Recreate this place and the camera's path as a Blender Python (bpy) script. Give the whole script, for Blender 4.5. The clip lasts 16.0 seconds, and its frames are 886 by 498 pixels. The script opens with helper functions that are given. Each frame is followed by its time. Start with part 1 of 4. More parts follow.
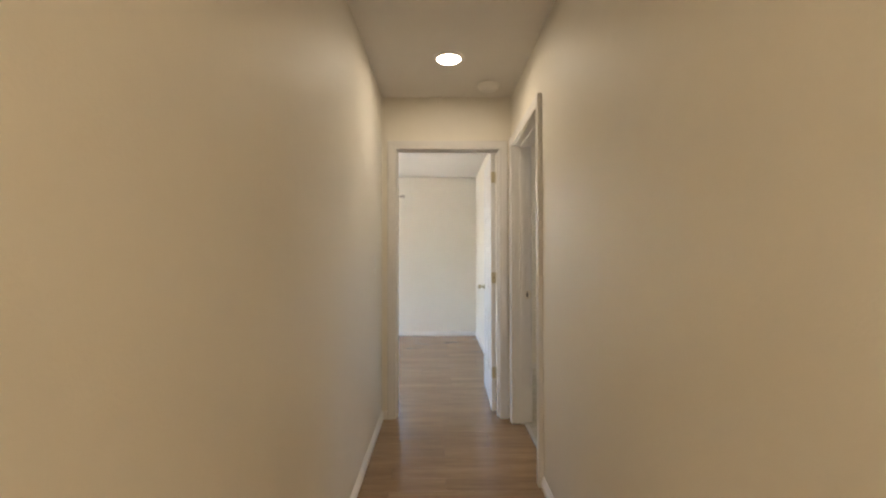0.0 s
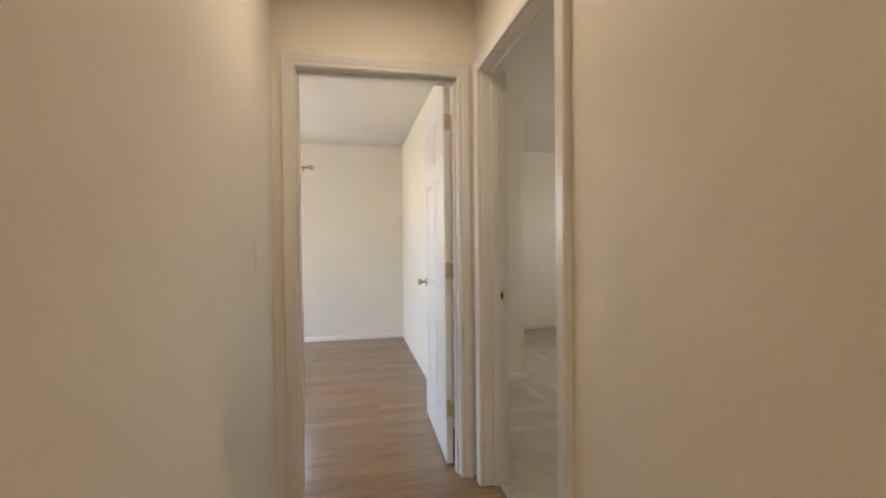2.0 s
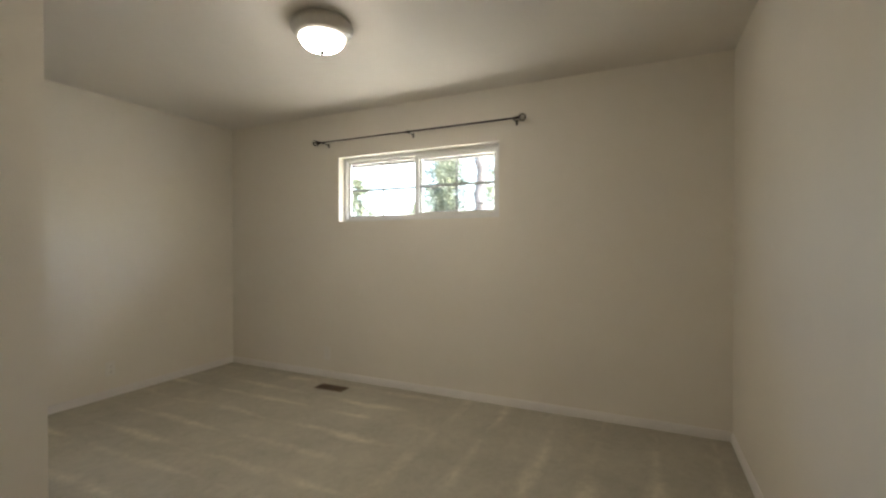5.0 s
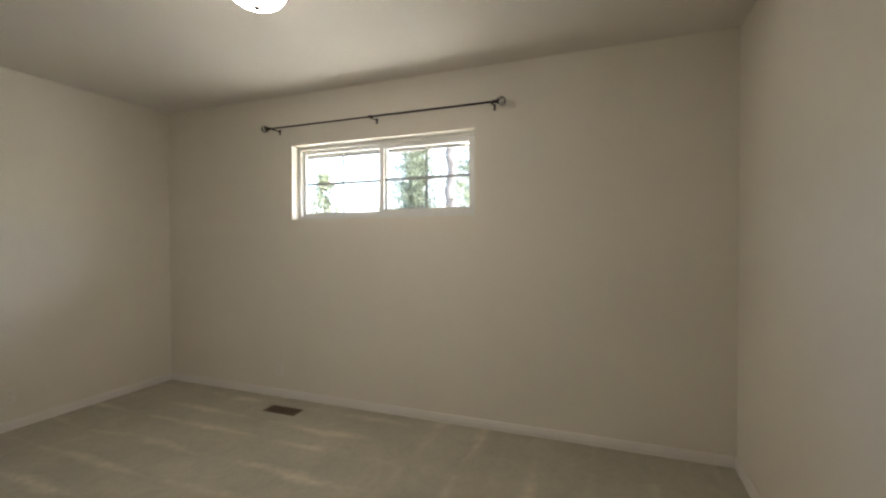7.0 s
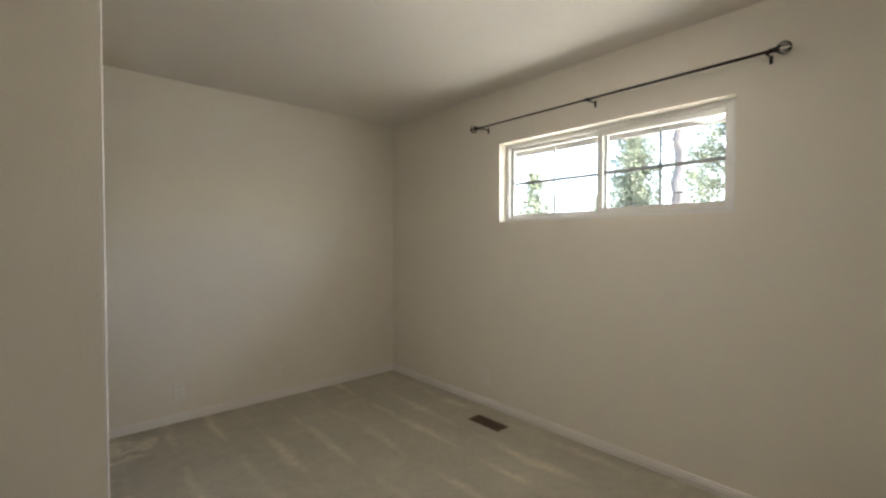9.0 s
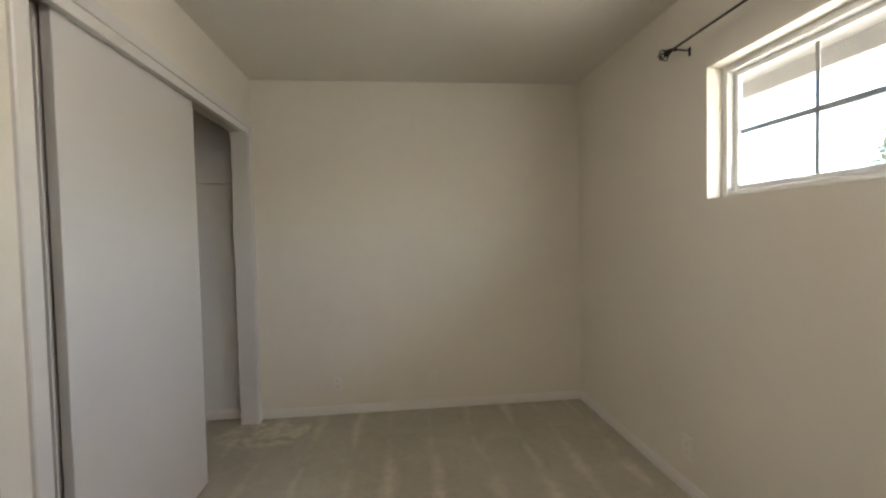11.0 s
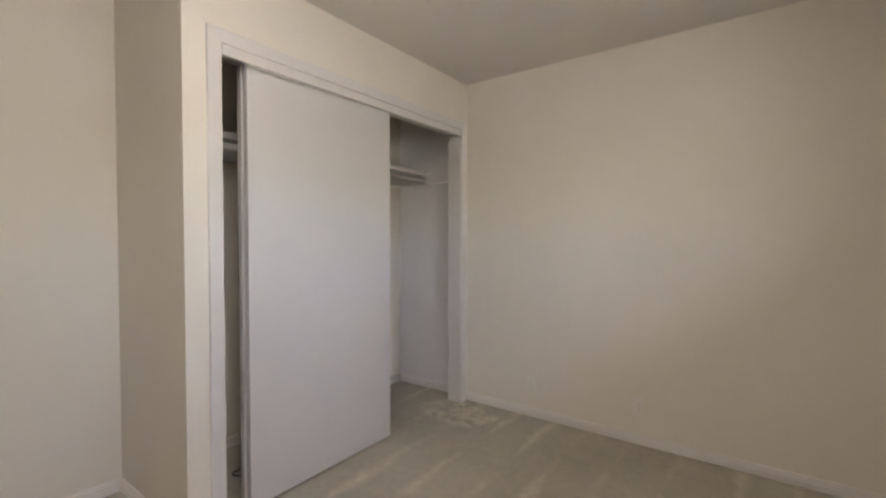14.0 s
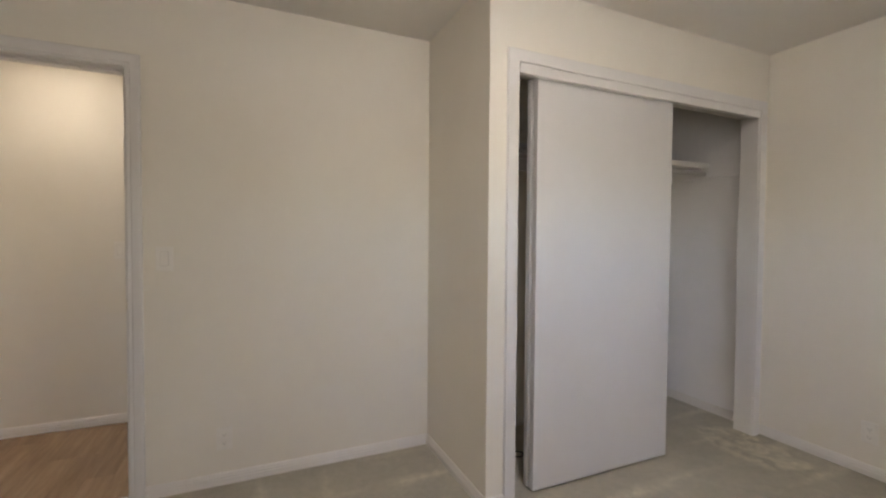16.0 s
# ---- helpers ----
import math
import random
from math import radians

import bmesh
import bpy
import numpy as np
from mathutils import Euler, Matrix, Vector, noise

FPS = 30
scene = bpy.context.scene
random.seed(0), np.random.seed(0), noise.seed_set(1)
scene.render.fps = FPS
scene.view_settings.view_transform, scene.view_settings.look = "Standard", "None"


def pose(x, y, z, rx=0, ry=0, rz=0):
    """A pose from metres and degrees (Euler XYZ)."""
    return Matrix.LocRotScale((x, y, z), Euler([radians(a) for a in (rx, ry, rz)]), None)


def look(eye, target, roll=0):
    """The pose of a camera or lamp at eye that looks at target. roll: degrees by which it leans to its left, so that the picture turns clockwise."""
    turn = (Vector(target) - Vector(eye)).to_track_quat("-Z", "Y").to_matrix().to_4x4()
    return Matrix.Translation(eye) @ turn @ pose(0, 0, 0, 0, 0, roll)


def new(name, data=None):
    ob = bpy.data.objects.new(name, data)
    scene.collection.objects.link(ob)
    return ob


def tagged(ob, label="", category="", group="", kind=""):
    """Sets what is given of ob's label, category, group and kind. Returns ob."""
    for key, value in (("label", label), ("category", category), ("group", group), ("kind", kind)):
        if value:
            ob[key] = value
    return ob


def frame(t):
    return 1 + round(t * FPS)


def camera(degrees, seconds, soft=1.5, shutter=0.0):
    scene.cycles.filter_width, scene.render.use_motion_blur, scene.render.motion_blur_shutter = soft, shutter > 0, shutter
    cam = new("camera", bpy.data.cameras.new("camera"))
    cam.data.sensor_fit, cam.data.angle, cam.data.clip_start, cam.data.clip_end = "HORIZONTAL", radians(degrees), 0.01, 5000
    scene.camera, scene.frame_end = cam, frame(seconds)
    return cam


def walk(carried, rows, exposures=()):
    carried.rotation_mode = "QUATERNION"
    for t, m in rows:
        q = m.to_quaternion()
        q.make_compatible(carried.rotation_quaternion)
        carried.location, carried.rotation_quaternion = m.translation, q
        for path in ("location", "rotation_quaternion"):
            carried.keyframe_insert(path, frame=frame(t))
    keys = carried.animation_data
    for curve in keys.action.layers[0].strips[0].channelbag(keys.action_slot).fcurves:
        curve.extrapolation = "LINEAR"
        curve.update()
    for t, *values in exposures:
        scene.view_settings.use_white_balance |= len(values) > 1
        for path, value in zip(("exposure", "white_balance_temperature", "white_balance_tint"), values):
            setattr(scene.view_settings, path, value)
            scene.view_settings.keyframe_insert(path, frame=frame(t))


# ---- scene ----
cam = camera(91.3, 16.0, soft=2.3)
PATH = [
    (0, (0.43, -3.292, 1.231), (0.45, -1.292, 1.261), -0.1),
    (0.5, (0.376, -3.288, 1.201), (0.7, -1.314, 1.218), -0.4),
    (1, (0.375, -3.025, 1.167), (0.747, -1.06, 1.156), -0.6),
    (1.5, (0.38, -2.6, 1.189), (0.775, -0.64, 1.171), -0.6),
    (2, (0.353, -2.144, 1.205), (0.769, -0.188, 1.176), -0.6),
    (2.5, (0.371, -1.712, 1.222), (0.809, 0.239, 1.19), -0.6),
    (2.8, (0.399, -1.505, 1.244), (0.894, 0.433, 1.218), -0.4),
    (3, (0.464, -1.31, 1.222), (1.047, 0.602, 1.197), 0.1),
    (3.2, (0.495, -1.199, 1.24), (1.28, 0.64, 1.202), -0.1),
    (3.3, (0.524, -1.113, 1.239), (1.433, 0.669, 1.22), 0.0),
    (3.5, (0.569, -1.013, 1.241), (1.649, 0.67, 1.221), 0.2),
    (3.8, (0.672, -0.872, 1.232), (2.008, 0.617, 1.213), 0.1),
    (4, (0.746, -0.783, 1.226), (2.182, 0.61, 1.207), 0.1),
    (4.5, (0.913, -0.63, 1.223), (2.527, 0.551, 1.211), 0.1),
    (5, (1.044, -0.486, 1.239), (2.858, 0.357, 1.219), -0.1),
    (5.2, (1.093, -0.462, 1.226), (2.959, 0.258, 1.219), -0.0),
    (6.15, (1.275, -0.388, 1.245), (3.207, 0.13, 1.222), -0.1),
    (7.3, (1.452, -0.318, 1.278), (3.285, 0.481, 1.246), -0.2),
    (7.5, (1.454, -0.319, 1.265), (3.269, 0.522, 1.239), -0.2),
    (8, (1.541, -0.331, 1.325), (3.262, 0.686, 1.265), -0.3),
    (8.5, (1.607, -0.263, 1.322), (3.181, 0.969, 1.267), -0.3),
    (9, (1.733, -0.115, 1.314), (3.066, 1.376, 1.271), 0.0),
    (9.5, (1.883, 0.02, 1.324), (2.921, 1.729, 1.27), -0.2),
    (9.7, (1.976, 0.063, 1.335), (2.908, 1.831, 1.267), -0.5),
    (11.8, (3.237, 0.312, 1.305), (3.026, 2.3, 1.249), -0.6),
    (12, (3.286, 0.35, 1.305), (2.972, 2.325, 1.241), -0.4),
    (12.5, (3.41, 0.478, 1.306), (2.768, 2.371, 1.241), -0.2),
    (13, (3.505, 0.57, 1.298), (2.716, 2.407, 1.233), -0.2),
    (13.5, (3.606, 0.611, 1.278), (2.632, 2.357, 1.231), -0.1),
    (14, (3.667, 0.625, 1.26), (2.485, 2.238, 1.213), 0.0),
    (14.5, (3.652, 0.604, 1.257), (2.311, 2.086, 1.209), 0.2),
    (15, (3.623, 0.565, 1.257), (2.112, 1.875, 1.207), 0.4),
    (15.5, (3.579, 0.503, 1.264), (1.89, 1.573, 1.21), 0.5),
    (16, (3.54, 0.42, 1.274), (1.712, 1.23, 1.217), 0.4),
]
EXPOSURES = [(0.0, 5.05, 6200, 12), (2.0, 5.05, 6420, 15), (3.5, 4.73, 6520, 12.5), (4.0, 4.66, 6370, 9), (5.0, 4.78, 6190, 9),
             (9.0, 4.78, 6040, 10), (12.0, 4.95, 6140, 11.5), (13.0, 5.2, 6040, 14), (14.5, 5.18, 5980, 16.5), (16.0, 5.15, 5980, 15.5)]
walk(cam, [(t, look(eye, target, roll)) for t, eye, target, roll in PATH], EXPOSURES)

# ---------------------------------------------------------------- light
SUN_ELEVATION, SUN_TURN = radians(58), radians(160)
world = bpy.data.worlds.new("sky")
scene.world = world
world.use_nodes = True
wn = world.node_tree.nodes
sky = wn.new("ShaderNodeTexSky")
sky.sky_type, sky.sun_disc = "NISHITA", False
sky.sun_elevation, sky.sun_rotation = SUN_ELEVATION, SUN_TURN
sky.air_density, sky.dust_density, sky.ozone_density = 1.0, 5.0, 0.6
wn["Background"].inputs["Strength"].default_value = 0.115
world.node_tree.links.new(sky.outputs[0], wn["Background"].inputs["Color"])

sun_data = bpy.data.lights.new("sun", "SUN")
sun_data.energy, sun_data.angle, sun_data.color = 2.0, radians(0.6), (1.0, 0.95, 0.88)
sun = new("sun", sun_data)
sun_from = Vector((math.sin(SUN_TURN) * math.cos(SUN_ELEVATION), math.cos(SUN_TURN) * math.cos(SUN_ELEVATION), math.sin(SUN_ELEVATION)))
sun.matrix_world = look(sun_from * 30, (0, 0, 0))


def disk_lamp(name, at, size, watts, color):
    data = bpy.data.lights.new(name, "AREA")
    data.shape, data.size, data.energy, data.color = "DISK", size, watts, color
    data.spread = radians(178)
    ob = new(name, data)
    ob.matrix_world = Matrix.Translation(at)
    return ob


def sky_portal(name, eye, target, width, height):
    data = bpy.data.lights.new(name, "AREA")
    data.shape, data.size, data.size_y = "RECTANGLE", width, height
    data.cycles.is_portal = True
    ob = new(name, data)
    ob.matrix_world = look(eye, target)
    return ob


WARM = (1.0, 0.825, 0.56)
# The lamp at -4.30 is added unseen, to fill the nearer hall walls.
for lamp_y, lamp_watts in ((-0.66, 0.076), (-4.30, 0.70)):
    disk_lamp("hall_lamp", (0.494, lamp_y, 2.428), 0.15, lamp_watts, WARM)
sky_portal("sky_portal_east", (4.395, 1.288, 1.74), (3.0, 1.288, 1.74), 1.52, 0.58)
sky_portal("sky_portal_north", (-0.96, 3.58, 1.552), (-0.96, 2.0, 1.552), 1.46, 0.84)
# Portal for the added west opening that brightens the bedroom.
sky_portal("sky_portal_west", (-3.07, 1.75, 1.295), (0.0, 1.75, 1.295), 2.20, 1.49)

# ---------------------------------------------------------------- materials


def nodes_of(name):
    mat = bpy.data.materials.new(name)
    mat.use_nodes = True
    tree = mat.node_tree
    return mat, tree, tree.nodes["Principled BSDF"]


def place_node(tree, scale=(1, 1, 1), turn=0.0):
    geo = tree.nodes.new("ShaderNodeNewGeometry")
    mapping = tree.nodes.new("ShaderNodeMapping")
    mapping.inputs["Scale"].default_value = scale
    mapping.inputs["Rotation"].default_value = (0, 0, radians(turn))
    tree.links.new(geo.outputs["Position"], mapping.inputs["Vector"])
    return mapping.outputs[0]


def noise_node(tree, vec, scale, detail=3.0, rough=0.5, warp=0.0):
    n = tree.nodes.new("ShaderNodeTexNoise")
    n.inputs["Scale"].default_value, n.inputs["Detail"].default_value = scale, detail
    n.inputs["Roughness"].default_value, n.inputs["Distortion"].default_value = rough, warp
    tree.links.new(vec, n.inputs["Vector"])
    return n.outputs["Fac"]


def ramp(tree, fac, a, b, lo=0.0, hi=1.0):
    r = tree.nodes.new("ShaderNodeMapRange")
    r.inputs["From Min"].default_value, r.inputs["From Max"].default_value = lo, hi
    tree.links.new(fac, r.inputs["Value"])
    m = tree.nodes.new("ShaderNodeMix")
    m.data_type = "RGBA"
    tree.links.new(r.outputs[0], m.inputs["Factor"])
    m.inputs["A"].default_value, m.inputs["B"].default_value = (*a, 1), (*b, 1)
    return m.outputs["Result"]


def math_node(tree, op, a, b=None, c=None):
    n = tree.nodes.new("ShaderNodeMath")
    n.operation = op
    for k, v in enumerate((a, b, c)):
        if v is None:
            continue
        if isinstance(v, (int, float)):
            n.inputs[k].default_value = v
        else:
            tree.links.new(v, n.inputs[k])
    return n.outputs[0]


def blend(tree, fac, a, b, mode="MIX"):
    m = tree.nodes.new("ShaderNodeMix")
    m.data_type, m.blend_type = "RGBA", mode
    for key, v in (("Factor", fac), ("A", a), ("B", b)):
        if isinstance(v, (int, float)):
            m.inputs[key].default_value = v
        elif isinstance(v, tuple):
            m.inputs[key].default_value = (*v, 1)
        else:
            tree.links.new(v, m.inputs[key])
    return m.outputs["Result"]


def bump(tree, bsdf, height, strength, distance):
    b = tree.nodes.new("ShaderNodeBump")
    b.inputs["Strength"].default_value, b.inputs["Distance"].default_value = strength, distance
    tree.links.new(height, b.inputs["Height"])
    tree.links.new(b.outputs[0], bsdf.inputs["Normal"])


def paint(name, a, b, rough, peel=0.0, scale=120.0):
    """Painted surface: slow drift of tone, scuffs, and the relief of the paint roller."""
    mat, tree, bsdf = nodes_of(name)
    vec = place_node(tree)
    slow = noise_node(tree, vec, 1.7, 4.0, 0.55)
    fine = noise_node(tree, vec, 14.0, 4.0, 0.6)
    mixed = math_node(tree, "MULTIPLY_ADD", fine, 0.3, math_node(tree, "MULTIPLY", slow, 0.7))
    tree.links.new(ramp(tree, mixed, a, b, 0.32, 0.68), bsdf.inputs["Base Color"])
    r = math_node(tree, "MULTIPLY_ADD", fine, 0.16, rough - 0.08)
    tree.links.new(r, bsdf.inputs["Roughness"])
    if peel:
        big = noise_node(tree, vec, scale, 2.0, 0.45)
        small = noise_node(tree, vec, scale * 3.1, 2.0, 0.5)
        bump(tree, bsdf, math_node(tree, "MULTIPLY_ADD", small, 0.35, big), peel, 0.004)
    return mat


def plain(name, color, rough, metal=0.0, vary=0.12, scale=30.0):
    mat, tree, bsdf = nodes_of(name)
    vec = place_node(tree)
    n = noise_node(tree, vec, scale, 4.0, 0.6)
    lo = tuple(c * (1 - vary) for c in color)
    hi = tuple(min(1.0, c * (1 + vary)) for c in color)
    tree.links.new(ramp(tree, n, lo, hi, 0.3, 0.7), bsdf.inputs["Base Color"])
    tree.links.new(math_node(tree, "MULTIPLY_ADD", n, 0.2, rough - 0.1), bsdf.inputs["Roughness"])
    bsdf.inputs["Metallic"].default_value = metal
    return mat


def glow(name, color, strength, rough=0.3):
    mat, tree, bsdf = nodes_of(name)
    bsdf.inputs["Base Color"].default_value = (0.9, 0.88, 0.84, 1)
    bsdf.inputs["Roughness"].default_value = rough
    bsdf.inputs["Emission Color"].default_value = (*color, 1)
    bsdf.inputs["Emission Strength"].default_value = strength
    return mat


def pane_glass(name):
    mat, tree, bsdf = nodes_of(name)
    tree.nodes.remove(bsdf)
    clear = tree.nodes.new("ShaderNodeBsdfTransparent")
    clear.inputs[0].default_value = (0.94, 0.96, 0.95, 1)
    gloss = tree.nodes.new("ShaderNodeBsdfGlossy")
    gloss.inputs["Roughness"].default_value = 0.02
    facing = tree.nodes.new("ShaderNodeLayerWeight").outputs["Facing"]
    amount = math_node(tree, "MULTIPLY_ADD", math_node(tree, "POWER", facing, 5.0), 0.45, 0.03)
    mix = tree.nodes.new("ShaderNodeMixShader")
    tree.links.new(amount, mix.inputs[0])
    tree.links.new(clear.outputs[0], mix.inputs[1])
    tree.links.new(gloss.outputs[0], mix.inputs[2])
    tree.links.new(mix.outputs[0], tree.nodes["Material Output"].inputs["Surface"])
    return mat


def wood_floor(name):
    """Reddish-brown laminate strips, grain along x, each plank its own tone."""
    mat, tree, bsdf = nodes_of(name)
    info = tree.nodes.new("ShaderNodeObjectInfo")
    rnd = info.outputs["Random"]
    geo = tree.nodes.new("ShaderNodeNewGeometry")
    comb = tree.nodes.new("ShaderNodeCombineXYZ")
    tree.links.new(math_node(tree, "MULTIPLY", rnd, 37.0), comb.inputs[0])
    tree.links.new(math_node(tree, "MULTIPLY", rnd, 91.0), comb.inputs[2])
    add = tree.nodes.new("ShaderNodeVectorMath")
    tree.links.new(geo.outputs["Position"], add.inputs[0])
    tree.links.new(comb.outputs[0], add.inputs[1])
    mapping = tree.nodes.new("ShaderNodeMapping")
    mapping.inputs["Scale"].default_value = (1.3, 14.0, 1.0)
    tree.links.new(add.outputs[0], mapping.inputs[0])
    grain = noise_node(tree, mapping.outputs[0], 2.0, 4.0, 0.55, 0.2)
    fine = noise_node(tree, mapping.outputs[0], 9.0, 4.0, 0.6)
    tone = ramp(tree, grain, (0.226, 0.140, 0.070), (0.358, 0.232, 0.127), 0.28, 0.72)
    tone = blend(tree, 0.25, tone, ramp(tree, fine, (0.150, 0.092, 0.048), (0.300, 0.198, 0.112), 0.3, 0.7))
    shade = ramp(tree, rnd, (0.90, 0.89, 0.88), (1.07, 1.06, 1.05))
    tree.links.new(blend(tree, 1.0, tone, shade, "MULTIPLY"), bsdf.inputs["Base Color"])
    tree.links.new(math_node(tree, "MULTIPLY_ADD", grain, 0.08, 0.18), bsdf.inputs["Roughness"])
    bsdf.inputs["Specular IOR Level"].default_value = 0.55
    return mat


SCUFF = (1.93, 3.18)  # brushed-up pile beside the closet jamb


def carpet_pile(name):
    """Grey-beige cut pile with the wedge-shaped marks of a vacuum cleaner."""
    mat, tree, bsdf = nodes_of(name)
    flat = place_node(tree)
    tuft = noise_node(tree, flat, 420.0, 2.0, 0.6)
    clump = noise_node(tree, flat, 26.0, 4.0, 0.65)
    slow = noise_node(tree, flat, 2.3, 3.0, 0.5)
    base = ramp(tree, clump, (0.445, 0.408, 0.325), (0.540, 0.500, 0.405), 0.3, 0.7)
    base = blend(tree, 0.5, base, ramp(tree, tuft, (0.370, 0.338, 0.268), (0.600, 0.558, 0.458), 0.3, 0.7))
    warp = tree.nodes.new("ShaderNodeVectorMath")
    warp.operation = "MULTIPLY_ADD"
    nz = tree.nodes.new("ShaderNodeTexNoise")
    nz.inputs["Scale"].default_value, nz.inputs["Detail"].default_value = 2.2, 4.0
    tree.links.new(flat, nz.inputs["Vector"])
    tree.links.new(nz.outputs["Color"], warp.inputs[0])
    warp.inputs[1].default_value = (0.10, 0.10, 0)
    tree.links.new(flat, warp.inputs[2])
    sep = tree.nodes.new("ShaderNodeSeparateXYZ")
    tree.links.new(warp.outputs[0], sep.inputs[0])
    zone = tree.nodes.new("ShaderNodeMapRange")
    zone.inputs["From Min"].default_value, zone.inputs["From Max"].default_value = 0.75, 0.95
    tree.links.new(sep.outputs[1], zone.inputs["Value"])
    far = zone.outputs[0]
    near = math_node(tree, "SUBTRACT", 1.0, far)
    vac = None
    for across_at, along_at, step, length, apex, mask in ((sep.outputs[0], sep.outputs[1], 0.27, 1.15, 3.12, far), (sep.outputs[1], sep.outputs[0], 0.31, 1.35, 4.02, near)):
        u = math_node(tree, "DIVIDE", across_at, step)
        row = math_node(tree, "FLOOR", u)
        jitter = math_node(tree, "FRACT", math_node(tree, "MULTIPLY", math_node(tree, "SINE", math_node(tree, "MULTIPLY", row, 12.99)), 437.5))
        start = math_node(tree, "SUBTRACT", apex, math_node(tree, "MULTIPLY", jitter, 0.42))
        run = math_node(tree, "DIVIDE", math_node(tree, "SUBTRACT", start, along_at), length)
        along = math_node(tree, "FRACT", run)
        centre = math_node(tree, "MULTIPLY_ADD", jitter, 0.3, 0.35)
        across = math_node(tree, "ABSOLUTE", math_node(tree, "SUBTRACT", math_node(tree, "FRACT", u), centre))
        width = math_node(tree, "MULTIPLY", math_node(tree, "MINIMUM", along, math_node(tree, "MULTIPLY", math_node(tree, "SUBTRACT", 0.8, along), 1.6)), 0.28)
        soft = tree.nodes.new("ShaderNodeMapRange")
        soft.inputs["From Min"].default_value, soft.inputs["From Max"].default_value = -0.09, 0.10
        tree.links.new(math_node(tree, "SUBTRACT", width, across), soft.inputs["Value"])
        patchy = tree.nodes.new("ShaderNodeMapRange")
        patchy.inputs["From Min"].default_value, patchy.inputs["From Max"].default_value = 0.34, 0.60
        tree.links.new(noise_node(tree, flat, 2.6, 3.0, 0.55), patchy.inputs["Value"])
        mark = math_node(tree, "MULTIPLY", math_node(tree, "MULTIPLY", soft.outputs[0], patchy.outputs[0]), mask)
        vac = mark if vac is None else math_node(tree, "MAXIMUM", vac, mark)
    spot = tree.nodes.new("ShaderNodeVectorMath")
    spot.operation = "SUBTRACT"
    tree.links.new(warp.outputs[0], spot.inputs[0])
    spot.inputs[1].default_value = (SCUFF[0] + 0.05, SCUFF[1] + 0.05, 0)
    spot_xyz = tree.nodes.new("ShaderNodeSeparateXYZ")
    tree.links.new(spot.outputs[0], spot_xyz.inputs[0])
    reach = math_node(tree, "ADD", math_node(tree, "POWER", math_node(tree, "DIVIDE", spot_xyz.outputs[0], 0.34), 2.0), math_node(tree, "POWER", math_node(tree, "DIVIDE", spot_xyz.outputs[1], 0.22), 2.0))
    inside = math_node(tree, "MAXIMUM", math_node(tree, "SUBTRACT", 1.0, reach), 0.0)
    swirl = tree.nodes.new("ShaderNodeMapRange")
    swirl.inputs["From Min"].default_value, swirl.inputs["From Max"].default_value = 0.42, 0.56
    tree.links.new(noise_node(tree, flat, 7.0, 3.0, 0.6, 1.2), swirl.inputs["Value"])
    vac = math_node(tree, "MAXIMUM", vac, math_node(tree, "MULTIPLY", math_node(tree, "MINIMUM", math_node(tree, "MULTIPLY", inside, 3.0), 1.0), swirl.outputs[0]))
    lighter = blend(tree, 1.0, base, (1.46, 1.45, 1.42), "MULTIPLY")
    tone = blend(tree, math_node(tree, "MULTIPLY", vac, math_node(tree, "MULTIPLY_ADD", clump, 1.0, 0.25)), base, lighter)
    tone = blend(tree, 1.0, tone, ramp(tree, slow, (0.92, 0.92, 0.92), (1.06, 1.06, 1.06), 0.3, 0.7), "MULTIPLY")
    swept = noise_node(tree, flat, 6.5, 5.0, 0.62, 0.8)
    tone = blend(tree, 1.0, tone, ramp(tree, swept, (0.965, 0.965, 0.967), (1.04, 1.038, 1.033), 0.38, 0.62), "MULTIPLY")
    tree.links.new(tone, bsdf.inputs["Base Color"])
    bsdf.inputs["Roughness"].default_value = 0.97
    bsdf.inputs["Specular IOR Level"].default_value = 0.1
    bump(tree, bsdf, math_node(tree, "MULTIPLY_ADD", clump, 0.8, tuft), 0.6, 0.008)
    return mat


def leafy(name, a, b):
    mat, tree, bsdf = nodes_of(name)
    geo = tree.nodes.new("ShaderNodeNewGeometry")
    tree.links.new(ramp(tree, geo.outputs["Random Per Island"], a, b), bsdf.inputs["Base Color"])
    bsdf.inputs["Roughness"].default_value = 0.6
    through_leaf = tree.nodes.new("ShaderNodeBsdfTranslucent")
    tree.links.new(ramp(tree, geo.outputs["Random Per Island"], tuple(1.5 * c for c in a), tuple(1.5 * c for c in b)), through_leaf.inputs[0])
    mix = tree.nodes.new("ShaderNodeMixShader")
    mix.inputs[0].default_value = 0.55
    tree.links.new(bsdf.outputs[0], mix.inputs[1])
    tree.links.new(through_leaf.outputs[0], mix.inputs[2])
    tree.links.new(mix.outputs[0], tree.nodes["Material Output"].inputs["Surface"])
    return mat


